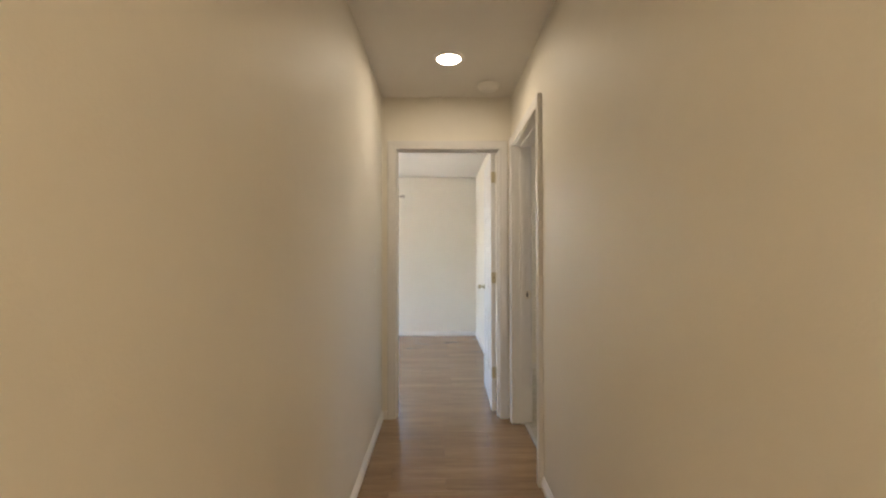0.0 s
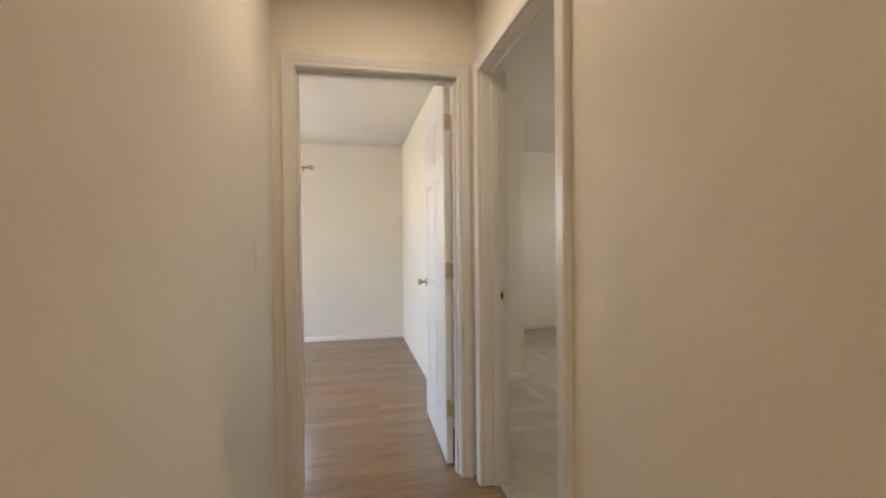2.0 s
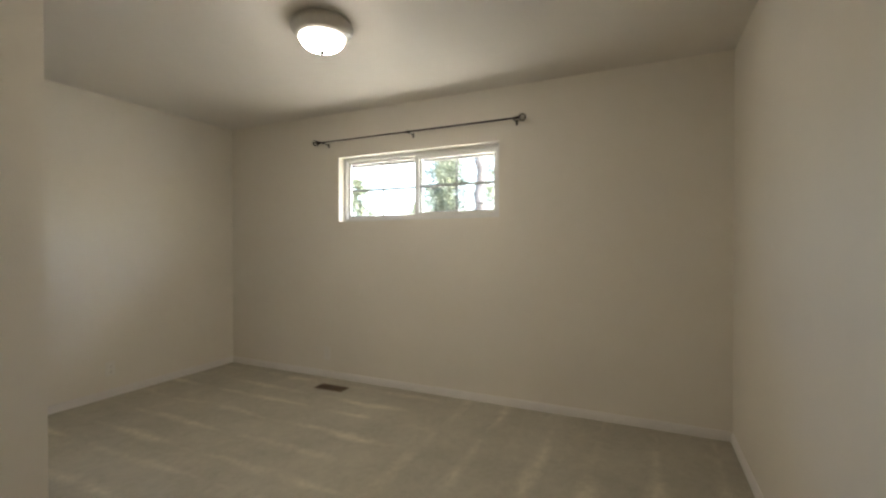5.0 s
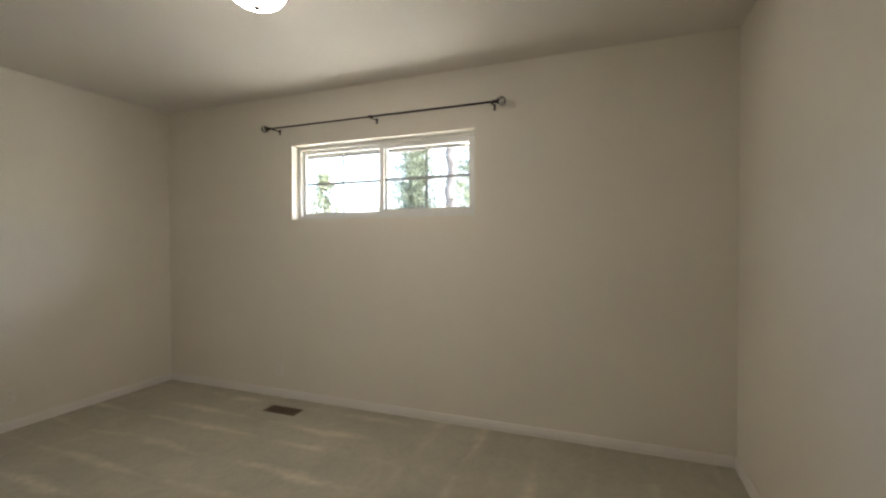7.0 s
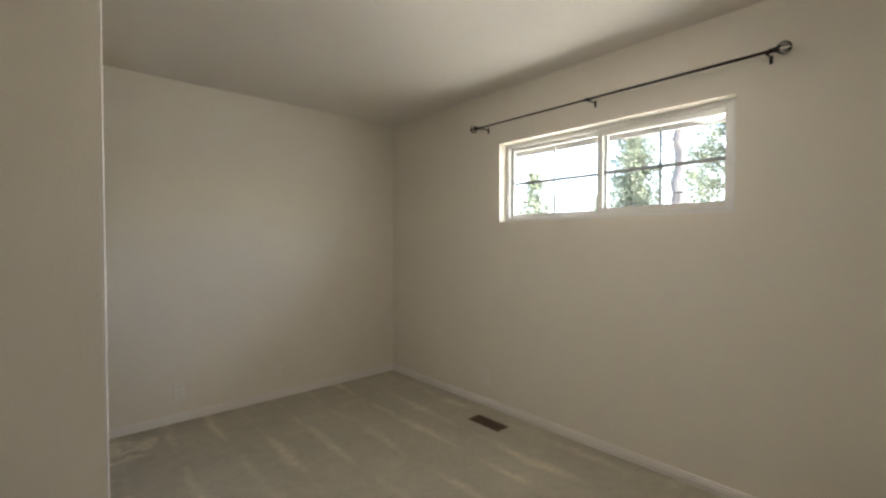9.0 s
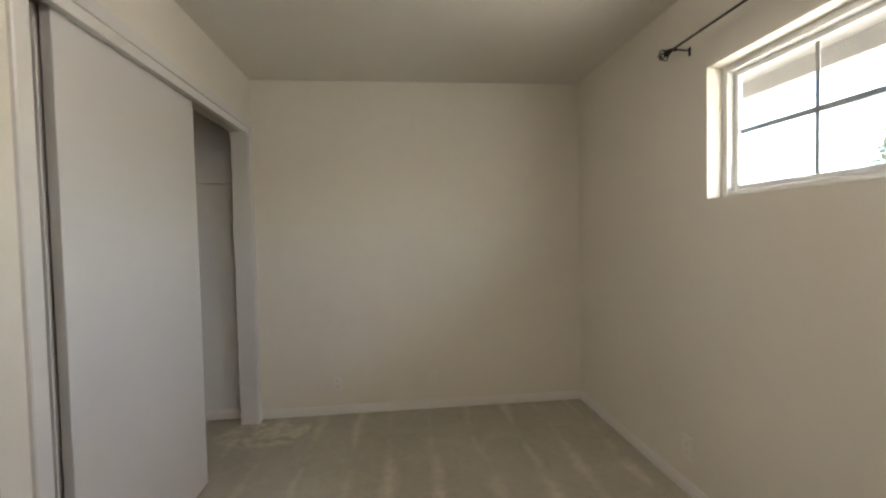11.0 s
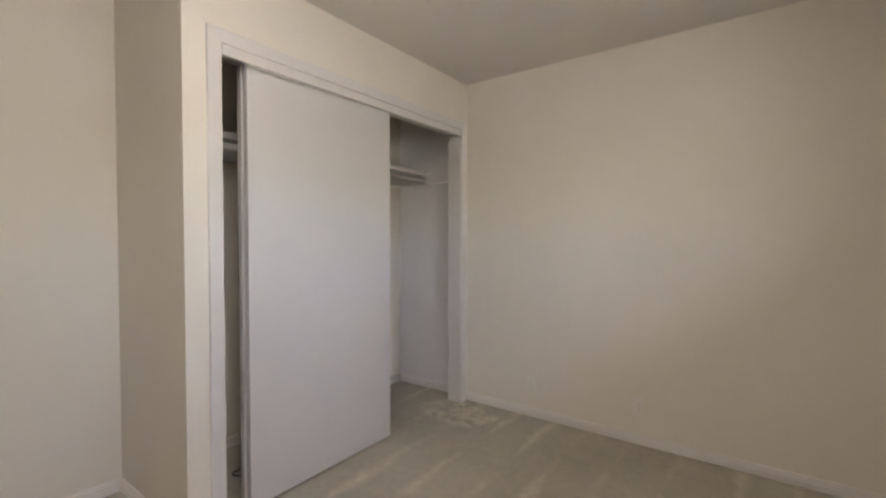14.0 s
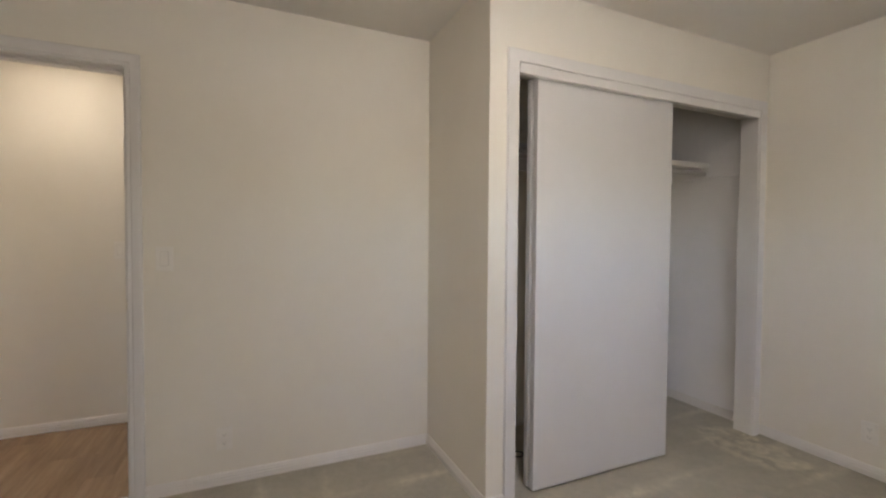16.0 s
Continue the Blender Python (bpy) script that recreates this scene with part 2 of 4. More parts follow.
M_WALL = paint("wall_paint", (0.772, 0.718, 0.620), (0.803, 0.755, 0.663), 0.56, 0.13, 130.0)
M_CEIL = paint("ceiling_paint", (0.74, 0.70, 0.64), (0.775, 0.735, 0.675), 0.75, 0.22, 70.0)
M_TRIM = paint("trim_paint", (0.705, 0.675, 0.64), (0.745, 0.715, 0.68), 0.34)
M_DOOR = paint("door_paint", (0.715, 0.695, 0.665), (0.755, 0.735, 0.705), 0.42, 0.08, 300.0)
M_CLOSET = paint("closet_paint", (0.665, 0.640, 0.615), (0.70, 0.675, 0.65), 0.48, 0.15, 150.0)
M_INNER = paint("closet_wall_paint", (0.80, 0.775, 0.755), (0.84, 0.815, 0.795), 0.55, 0.1, 110.0)
M_BASE = paint("baseboard_paint", (0.76, 0.72, 0.67), (0.795, 0.755, 0.705), 0.42)
M_VINYL = plain("window_vinyl", (0.78, 0.77, 0.74), 0.35, 0.0, 0.03)
# Pale vinyl bars; their backlit darkness is put into this grey.
M_BAR = plain("backlit_glazing_bar", (0.40, 0.39, 0.37), 0.5, 0.0, 0.04)
M_PLATE = plain("switch_plastic", (0.80, 0.76, 0.69), 0.35, 0.0, 0.03)
M_SEAM = plain("switch_seam", (0.42, 0.385, 0.33), 0.5, 0.0, 0.03)
M_SLOT = plain("dark_slot", (0.03, 0.028, 0.025), 0.6)
M_BRASS = plain("aged_brass", (0.50, 0.44, 0.29), 0.42, 0.5, 0.12, 60.0)
M_SATIN = plain("satin_steel", (0.72, 0.66, 0.54), 0.36, 0.35, 0.08, 60.0)
M_BRONZE = plain("dark_bronze", (0.035, 0.025, 0.020), 0.40, 0.6, 0.2)
M_NICKEL = plain("brushed_nickel", (0.50, 0.475, 0.42), 0.45, 0.3, 0.06)
M_ROD = plain("aged_copper_rod", (0.26, 0.19, 0.16), 0.45, 0.3, 0.1)
M_VENT = plain("brown_register", (0.16, 0.105, 0.065), 0.5, 0.3, 0.15)
M_WOOD = wood_floor("laminate_planks")
M_CARPET = carpet_pile("carpet_pile")
M_SUB = plain("subfloor", (0.10, 0.07, 0.05), 0.9)
M_BLADE = plain("fan_blade_veneer", (0.30, 0.19, 0.12), 0.45, 0.0, 0.2, 12.0)
M_GLASS = pane_glass("window_glass")
M_LENS = glow("lamp_lens", (1.0, 0.86, 0.66), 2.0)
M_DOME = glow("lamp_dome", (1.0, 0.89, 0.745), 2.0)
dome_tree = M_DOME.node_tree
dome_z = dome_tree.nodes.new("ShaderNodeSeparateXYZ")
dome_tree.links.new(dome_tree.nodes.new("ShaderNodeNewGeometry").outputs["Position"], dome_z.inputs[0])
dome_fade = dome_tree.nodes.new("ShaderNodeMapRange")
for key, value in (("From Min", 2.356), ("From Max", 2.300), ("To Min", 0.15), ("To Max", 3.6)):
    dome_fade.inputs[key].default_value = value
dome_tree.links.new(dome_z.outputs[2], dome_fade.inputs["Value"])
dome_tree.links.new(dome_fade.outputs[0], dome_tree.nodes["Principled BSDF"].inputs["Emission Strength"])
M_SIDING = plain("exterior_siding", (0.55, 0.53, 0.48), 0.7, 0.0, 0.06, 6.0)
# Near-white paint greyed, so the eave's dimmer tone sits in the colour.
M_SOFFIT = plain("dimmed_soffit_paint", (0.20, 0.19, 0.178), 0.6, 0.0, 0.04, 6.0)
M_GRASS = plain("dry_gravel_yard", (0.255, 0.235, 0.20), 0.95, 0.0, 0.25, 1.5)
M_TEAL = plain("teal_siding", (0.072, 0.132, 0.108), 0.7, 0.0, 0.10, 3.0)
M_ROOFW = plain("pale_roof", (0.62, 0.60, 0.57), 0.8, 0.0, 0.1, 3.0)
M_FENCE = plain("fence_boards", (0.45, 0.33, 0.22), 0.85, 0.0, 0.2, 4.0)
M_BARK = plain("bark", (0.080, 0.070, 0.064), 0.95, 0.0, 0.35, 9.0)
M_LEAF = leafy("foliage", (0.100, 0.114, 0.070), (0.170, 0.180, 0.120))
M_NEEDLE = leafy("needles", (0.100, 0.114, 0.078), (0.165, 0.178, 0.122))
M_CABLE = plain("cable_black", (0.02, 0.02, 0.02), 0.7)

# ---------------------------------------------------------------- mesh helpers


def add_box(bm, lo, hi, bevel=0.0):
    lo, hi = Vector(lo), Vector(hi)
    made = bmesh.ops.create_cube(bm, size=1.0, matrix=Matrix.Translation((lo + hi) / 2) @ Matrix.Diagonal((*(hi - lo), 1)))
    if bevel:
        edges = {e for v in made["verts"] for e in v.link_edges}
        bmesh.ops.bevel(bm, geom=list(edges), offset=bevel, segments=2, profile=0.5, affect="EDGES")
    return bm


def box(lo, hi, bevel=0.0):
    return add_box(bmesh.new(), lo, hi, bevel)


def add_rod(bm, a, b, r, seg=12, r2=None):
    a, b = Vector(a), Vector(b)
    way = b - a
    m = Matrix.Translation((a + b) / 2) @ way.to_track_quat("Z", "Y").to_matrix().to_4x4()
    bmesh.ops.create_cone(bm, cap_ends=True, segments=seg, radius1=r, radius2=r if r2 is None else r2, depth=way.length, matrix=m)
    return bm


def add_lathe(bm, at, profile, axis="z", seg=32, ring_shape=False):
    """Turns a profile of (radius, height) round an axis through at."""
    turn = {"z": Matrix(), "x": Matrix.Rotation(radians(90), 4, "Y"), "-x": Matrix.Rotation(radians(-90), 4, "Y"), "y": Matrix.Rotation(radians(-90), 4, "X")}[axis]
    rings = []
    for r, h in profile:
        ring = []
        for k in range(seg):
            a = 2 * math.pi * k / seg
            ring.append(bm.verts.new(Vector(at) + turn @ Vector((r * math.cos(a), r * math.sin(a), h))))
        rings.append(ring)
    for one, two in zip(rings, rings[1:]):
        for k in range(seg):
            bm.faces.new((one[k], one[(k + 1) % seg], two[(k + 1) % seg], two[k]))
    if ring_shape:
        for k in range(seg):
            bm.faces.new((rings[-1][k], rings[-1][(k + 1) % seg], rings[0][(k + 1) % seg], rings[0][k]))
    else:
        bm.faces.new(list(reversed(rings[0])))
        bm.faces.new(rings[-1])
    return bm


def part(name, bm, material, parent=None, label="", smooth=False):
    bmesh.ops.recalc_face_normals(bm, faces=bm.faces[:])
    mesh = bpy.data.meshes.new(name)
    bm.to_mesh(mesh)
    bm.free()
    mesh.materials.append(material)
    if smooth:
        for p in mesh.polygons:
            p.use_smooth = True
    ob = new(name, mesh)
    if parent:
        ob.parent = parent
    if label:
        ob["label"] = label
    return ob


def thing(name, label, category, at=(0, 0, 0), group="", kind=""):
    ob = new(name)
    ob.empty_display_size = 0.1
    ob.matrix_world = Matrix.Translation(at)
    return tagged(ob, label, category, group, kind)


def under(name, bm, material, parent, label="", smooth=False):
    """A part given in world coordinates under a thing that stands elsewhere."""
    ob = part(name, bm, material, parent, label, smooth)
    ob.matrix_parent_inverse = Matrix.Translation(parent.matrix_basis.translation).inverted()
    return ob


def structure(name, bm, material, label, category):
    return tagged(part(name, bm, material), label, category, kind="structure")


def wall_mesh(axis, lo, hi, u0, u1, z0, z1, holes=()):
    """A wall from lo to hi across its axis and u0 to u1 along it, with openings (u0, u1, z0, z1) that go through it."""
    us = sorted({u0, u1, *(h[0] for h in holes), *(h[1] for h in holes)})
    zs = sorted({z0, z1, *(h[2] for h in holes), *(h[3] for h in holes)})
    us, zs = [u for u in us if u0 <= u <= u1], [z for z in zs if z0 <= z <= z1]
    bm = bmesh.new()
    verts = {}

    def vert(w, u, z):
        key = (round(w, 5), round(u, 5), round(z, 5))
        if key not in verts:
            verts[key] = bm.verts.new((w, u, z) if axis == "x" else (u, w, z))
        return verts[key]

    def solid(i, k):
        if not (0 <= i < len(us) - 1 and 0 <= k < len(zs) - 1):
            return False
        u, z = (us[i] + us[i + 1]) / 2, (zs[k] + zs[k + 1]) / 2
        return not any(h[0] < u < h[1] and h[2] < z < h[3] for h in holes)

    for i in range(len(us) - 1):
        for k in range(len(zs) - 1):
            if not solid(i, k):
                continue
            a, b, c, d = us[i], us[i + 1], zs[k], zs[k + 1]
            for w in (lo, hi):
                bm.faces.new([vert(w, a, c), vert(w, b, c), vert(w, b, d), vert(w, a, d)])
            for di, dk, p, q in ((-1, 0, (a, c), (a, d)), (1, 0, (b, c), (b, d)), (0, -1, (a, c), (b, c)), (0, 1, (a, d), (b, d))):
                if not solid(i + di, k + dk):
                    bm.faces.new([vert(lo, *p), vert(hi, *p), vert(hi, *q), vert(lo, *q)])
    return bm


CASING = [(0.0, 0.0), (0.0, 0.009), (0.004, 0.011), (0.018, 0.011), (0.022, 0.014), (0.046, 0.017), (0.056, 0.017), (0.060, 0.014), (0.060, 0.0)]

THICK_CASING = [(0.0, 0.0), (0.0, 0.020), (0.004, 0.023), (0.018, 0.023), (0.022, 0.025), (0.052, 0.026), (0.058, 0.024), (0.060, 0.020), (0.060, 0.0)]


def casing_mesh(axis, plane, side, u0, u1, top, scale=1.0, floor=0.0, profile=CASING):
    """A mitred door casing round the opening u0..u1, up to top, on the wall face at plane; side: +1 or -1, the way that it stands out."""
    bm = bmesh.new()
    stations = []
    for u, z, du, dz in ((u0, floor, -1, 0), (u0, top, -1, 1), (u1, top, 1, 1), (u1, floor, 1, 0)):
        ring = []
        for w, d in profile:
            p, q, s = u + du * w * scale, z + dz * w * scale, plane + side * d
            ring.append(bm.verts.new((s, p, q) if axis == "x" else (p, s, q)))
        stations.append(ring)
    n = len(profile)
    for one, two in zip(stations, stations[1:]):
        for k in range(n):
            bm.faces.new((one[k], one[(k + 1) % n], two[(k + 1) % n], two[k]))
    bm.faces.new(stations[0])
    bm.faces.new(list(reversed(stations[-1])))
    return bm


def base_mesh(axis, plane, side, u0, u1, floor=0.0, height=0.060):
    prof = [(0.0, 0.0), (0.013, 0.0), (0.013, height * 0.50), (0.010, height * 0.54), (0.0115, height * 0.60), (0.0115, height * 0.70), (0.008, height * 0.75), (0.009, height * 0.82), (0.006, height * 0.94), (0.003, height), (0.0, height)]
    bm = bmesh.new()
    rings = []
    for u in (u0, u1):
        rings.append([bm.verts.new((plane + side * d, u, floor + z) if axis == "x" else (u, plane + side * d, floor + z)) for d, z in prof])
    n = len(prof)
    for k in range(n):
        bm.faces.new((rings[0][k], rings[0][(k + 1) % n], rings[1][(k + 1) % n], rings[1][k]))
    bm.faces.new(rings[0])
    bm.faces.new(list(reversed(rings[1])))
    return bm


# ---------------------------------------------------------------- plan
H = 2.44
HALL_L, HALL_R, HALL_BACK = 0.0, 0.986, -5.2
WEST, EAST, SOUTH, NORTH = 1.105, 4.243, -0.99, 3.445
BUMP_X, BUMP_Y = 1.828, 1.402
B1_N, B1_W, B1_E = 3.40, -2.95, 1.008
D1 = (0.108, 0.890, 2.038)
D2 = (-0.918, -0.112, 2.038)
WIN_E = (0.524, 2.052, 1.450, 2.036)
# WIN_W is an unseen opening, added to bring more daylight into the bedroom.
WIN_W = (0.65, 2.85, 0.55, 2.04)
WIN_N = (-1.70, -0.222, 1.130, 1.975)
CLO = (1.557, 3.352, 2.073)
CARPET = 0.008

structure("wall_hall_west", wall_mesh("x", -0.115, HALL_L, HALL_BACK, 0.0, 0, H), M_WALL, "cream painted hallway wall with orange-peel texture", "wall")
structure("wall_hall_end", wall_mesh("y", 0.0, 0.115, B1_W, HALL_R, 0, H, [(D1[0] - 0.018, D1[1] + 0.018, -1, D1[2] + 0.018)]), M_WALL, "cream painted wall with the bedroom doorway", "wall")
structure("wall_hall_east", wall_mesh("x", HALL_R, WEST, HALL_BACK, 0.115, 0, H, [(D2[0] - 0.018, D2[1] + 0.018, -1, D2[2] + 0.018)]), M_WALL, "cream painted wall between hallway and carpeted room", "wall")
structure("wall_hall_back", wall_mesh("y", HALL_BACK - 0.115, HALL_BACK, -0.115, WEST, 0, H), M_WALL, "plain cream wall closing the hallway", "wall")
structure("wall_bedroom_east", wall_mesh("x", B1_E, WEST, 0.115, B1_N, 0, H), M_WALL, "cream painted bedroom wall behind the open door", "wall")
structure("wall_bedroom_west", wall_mesh("x", B1_W - 0.115, B1_W, 0.0, B1_N, 0, H, [WIN_W]), M_WALL, "cream painted bedroom wall", "wall")
structure("wall_bedroom_north", wall_mesh("y", B1_N, 3.60, B1_W - 0.115, WEST, 0, H, [WIN_N]), M_WALL, "cream painted bedroom wall with a window", "wall")
structure("wall_south", wall_mesh("y", SOUTH - 0.115, SOUTH, WEST, EAST, 0, H), M_WALL, "cream painted wall of the carpeted room", "wall")
structure("wall_east", wall_mesh("x", EAST, 4.40, SOUTH - 0.115, 3.60, 0, H, [WIN_E]), M_WALL, "cream painted wall with a high sliding window", "wall")
structure("wall_north", wall_mesh("y", NORTH, 3.60, BUMP_X - 0.108, EAST, 0, H), M_WALL, "cream painted wall beside the closet", "wall")
structure("wall_closet_north", wall_mesh("y", 3.485, 3.60, WEST, BUMP_X - 0.108, 0, H), M_INNER, "white painted end wall inside the closet", "wall")
structure("wall_closet_front", wall_mesh("x", BUMP_X - 0.108, BUMP_X, BUMP_Y, NORTH, 0, H, [(CLO[0] - 0.018, CLO[1] + 0.018, -1, CLO[2] + 0.030)]), M_WALL, "cream painted closet wall with a wide opening", "wall")
structure("wall_closet_side", wall_mesh("y", BUMP_Y, BUMP_Y + 0.108, WEST, BUMP_X - 0.108, 0, H), M_WALL, "cream painted side wall of the closet", "wall")
structure("ceiling", box((B1_W - 0.115, HALL_BACK - 0.115, H), (4.40, 3.60, H + 0.12)), M_CEIL, "pale lightly textured ceiling", "ceiling")
structure("subfloor", box((B1_W - 0.115, HALL_BACK - 0.115, -0.16), (4.40, 3.60, -0.014)), M_SUB, "dark floor deck under boards and carpet", "floor")
structure("carpet", box((WEST - 0.03, SOUTH, -0.012), (EAST, 3.485, CARPET)), M_CARPET, "grey-beige cut-pile carpet with vacuum marks", "carpet")

# baseboards
for axis, plane, side, u0, u1, floor in (
    ("x", HALL_L, 1, HALL_BACK, 0.0, 0.0), ("x", HALL_R, -1, HALL_BACK, D2[0] - 0.064, 0.0),
    ("y", 0.0, -1, 0.013, D1[0] - 0.064, 0.0), ("y", HALL_BACK, 1, 0.013, HALL_R - 0.013, 0.0),
    ("y", B1_N, -1, B1_W, B1_E, 0.0), ("x", B1_E, -1, 0.115, B1_N - 0.013, 0.0), ("x", B1_W, 1, 0.115, B1_N - 0.013, 0.0),
    ("y", 0.115, 1, B1_W + 0.013, D1[0] - 0.064, 0.0),
    ("x", WEST, 1, D2[1] + 0.064, BUMP_Y, CARPET), ("y", BUMP_Y, -1, WEST + 0.013, BUMP_X + 0.013, CARPET),
    ("x", BUMP_X, 1, BUMP_Y, CLO[0] - 0.056, CARPET), ("y", NORTH, -1, BUMP_X, EAST, CARPET),
    ("x", EAST, -1, SOUTH + 0.013, NORTH - 0.013, CARPET), ("y", SOUTH, 1, WEST, EAST, CARPET),
    ("x", WEST, 1, SOUTH + 0.013, D2[0] - 0.064, CARPET),
    ("y", 3.485, -1, WEST, BUMP_X - 0.108, CARPET), ("x", WEST, 1, BUMP_Y + 0.108, 3.472, CARPET),
):
    structure("baseboard", base_mesh(axis, plane, side, u0, u1, floor), M_BASE, "off-white painted wooden baseboard", "baseboard")


# ---------------------------------------------------------------- door frames
def door_frame(name, axis, lo, hi, u0, u1, top, stop_at, label, first=CASING):
    """Jamb boards, head and stop in a wall from lo to hi, with casings on both faces."""
    root = thing(name, label, "door frame", kind="structure")

    def bx(w0, w1, a, b, c, d, bevel=0.0015):
        return box((w0, a, c), (w1, b, d), bevel) if axis == "x" else box((a, w0, c), (b, w1, d), bevel)

    part("jamb", bx(lo - 0.002, hi + 0.002, u0 - 0.018, u0, 0, top), M_TRIM, root)
    part("jamb", bx(lo - 0.002, hi + 0.002, u1, u1 + 0.018, 0, top), M_TRIM, root)
    part("head", bx(lo - 0.002, hi + 0.002, u0 - 0.018, u1 + 0.018, top, top + 0.018), M_TRIM, root)
    s0, s1 = stop_at
    part("door_stop", bx(s0, s1, u0, u0 + 0.011, 0, top - 0.011), M_TRIM, root)
    part("door_stop", bx(s0, s1, u1 - 0.011, u1, 0, top - 0.011), M_TRIM, root)
    part("door_stop", bx(s0, s1, u0, u1, top - 0.011, top), M_TRIM, root)
    part("casing", casing_mesh(axis, lo, -1, u0 - 0.005, u1 + 0.005, top + 0.005, profile=first), M_TRIM, root)
    part("casing", casing_mesh(axis, hi, 1, u0 - 0.005, u1 + 0.005, top + 0.005), M_TRIM, root)
    return root


frame_1 = door_frame("door_frame_1", "y", 0.0, 0.115, *D1, (0.040, 0.076), "white painted door frame at the hallway's end")
frame_2 = door_frame("door_frame_2", "x", HALL_R, WEST, *D2, (1.030, 1.066), "white painted door frame into the carpeted room", THICK_CASING)


def hinge_plate(lo, hi, axis):
    """A thin leaf with rounded corners, its thickness along the axis."""
    lo, hi = Vector(lo), Vector(hi)
    k = 0 if axis == "x" else 1
    u0, u1, r = lo[1 - k], hi[1 - k], 0.011
    bm = bmesh.new()
    rings = []
    for w in (lo[k], hi[k]):
        ring = []
        for cu, cz, start in ((u1 - r, hi.z - r, 0), (u0 + r, hi.z - r, 90), (u0 + r, lo.z + r, 180), (u1 - r, lo.z + r, 270)):
            for n in range(5):
                q = radians(start + 22.5 * n)
                u, z = cu + r * math.cos(q), cz + r * math.sin(q)
                ring.append(bm.verts.new((w, u, z) if k == 0 else (u, w, z)))
        rings.append(ring)
    bm.faces.new(rings[0])
    bm.faces.new(list(reversed(rings[1])))
    count = len(rings[0])
    for n in range(count):
        bm.faces.new((rings[0][n], rings[0][(n + 1) % count], rings[1][(n + 1) % count], rings[1][n]))
    return bm


def hinge_screws(lo, hi, axis, parent, place):
    """Three dark screw heads, a hair proud of a hinge leaf on both sides."""
    lo, hi = Vector(lo), Vector(hi)
    mid, k = (lo + hi) / 2, 0 if axis == "x" else 1
    for dz, du in ((-0.030, 0.004), (0.0, -0.005), (0.030, 0.004)):
        c = mid + Vector((0, 0, dz))
        c[1 - k] += du
        step = Vector((0, 0, 0))
        step[k] = (hi[k] - lo[k]) / 2 + 0.0006
        place("screw", add_rod(bmesh.new(), c - step, c + step, 0.0036, 10), M_BRASS if dz else M_VENT, parent)


# strike plate and hinge leaves on the second frame
strike = under("strike_plate", box((1.066, D2[1] - 0.003, 0.910), (1.106, D2[1] + 0.001, 0.972), 0.001), M_SATIN, frame_2, "satin metal strike plate")
under("latch_hole", box((1.073, D2[1] - 0.0042, 0.926), (1.087, D2[1] - 0.001, 0.956)), M_SLOT, strike)
for z in (0.917, 0.965):
    under("screw", add_rod(bmesh.new(), (1.082, D2[1] - 0.0040, z), (1.082, D2[1] - 0.001, z), 0.0034, 10), M_VENT, strike)
under("strike_lip", box((1.106, D2[1] - 0.002, 0.926), (1.114, D2[1] + 0.004, 0.956), 0.001), M_SATIN, strike)
for z in (0.30, 1.045, 1.84):
    box_2 = ((1.070, D2[0] - 0.001, z - 0.045), (1.106, D2[0] + 0.0025, z + 0.045))
    under("hinge_leaf", hinge_plate(*box_2, "y"), M_BRASS, frame_2, "aged brass hinge leaf")

structure("threshold_strip", box((1.052, D2[0], 0.0), (1.078, D2[1], 0.0125), 0.004), M_NICKEL, "dull metal strip between wood floor and carpet", "threshold")


# ---------------------------------------------------------------- six-panel door
def panel_door(width, height, thick):
    """Leaf in the x-z plane from x = 0, its faces at y = 0 and y = thick, with six moulded panels sunk in both faces."""
    bm = bmesh.new()
    stile, mid = 0.115, 0.105
    cols = [(stile, (width - mid) / 2), ((width + mid) / 2, width - stile)]
    rows = [(0.235, 0.735), (0.935, 1.555), (1.665, height - 0.115)]
    us = sorted({0.0, width, *(v for c in cols for v in c)})
    zs = sorted({0.0, height, *(v for r in rows for v in r)})
    for y, out in ((0.0, -1), (thick, 1)):
        for i in range(len(us) - 1):
            for k in range(len(zs) - 1):
                a, b, c, d = us[i], us[i + 1], zs[k], zs[k + 1]
                is_panel = (a, b) in cols and (c, d) in rows
                steps = [(0.0, 0.0)] if not is_panel else [(0.0, 0.0), (0.012, -0.008), (0.022, -0.009), (0.045, -0.003)]
                rings = []
                for inset, sink in steps:
                    y0 = y + out * sink
                    rings.append([bm.verts.new(p) for p in ((a + inset, y0, c + inset), (b - inset, y0, c + inset), (b - inset, y0, d - inset), (a + inset, y0, d - inset))])
                for one, two in zip(rings, rings[1:]):
                    for n in range(4):
                        bm.faces.new((one[n], one[(n + 1) % 4], two[(n + 1) % 4], two[n]))
                bm.faces.new(rings[-1])
    bmesh.ops.remove_doubles(bm, verts=bm.verts[:], dist=0.0002)
    rim = [e for e in bm.edges if e.is_boundary]
    bmesh.ops.bridge_loops(bm, edges=rim)
    return bm


def door_knob(side):
    """Round knob, its rosette on the face at the origin, standing out along y."""
    bm = bmesh.new()
    prof = [(0.027, 0.0), (0.027, 0.004), (0.022, 0.008), (0.010, 0.010), (0.009, 0.030), (0.014, 0.036), (0.021, 0.044), (0.021, 0.054), (0.016, 0.061), (0.006, 0.064)]
    add_lathe(bm, (0, 0, 0), [(r, side * h) for r, h in prof], "y", 24)
    return bm


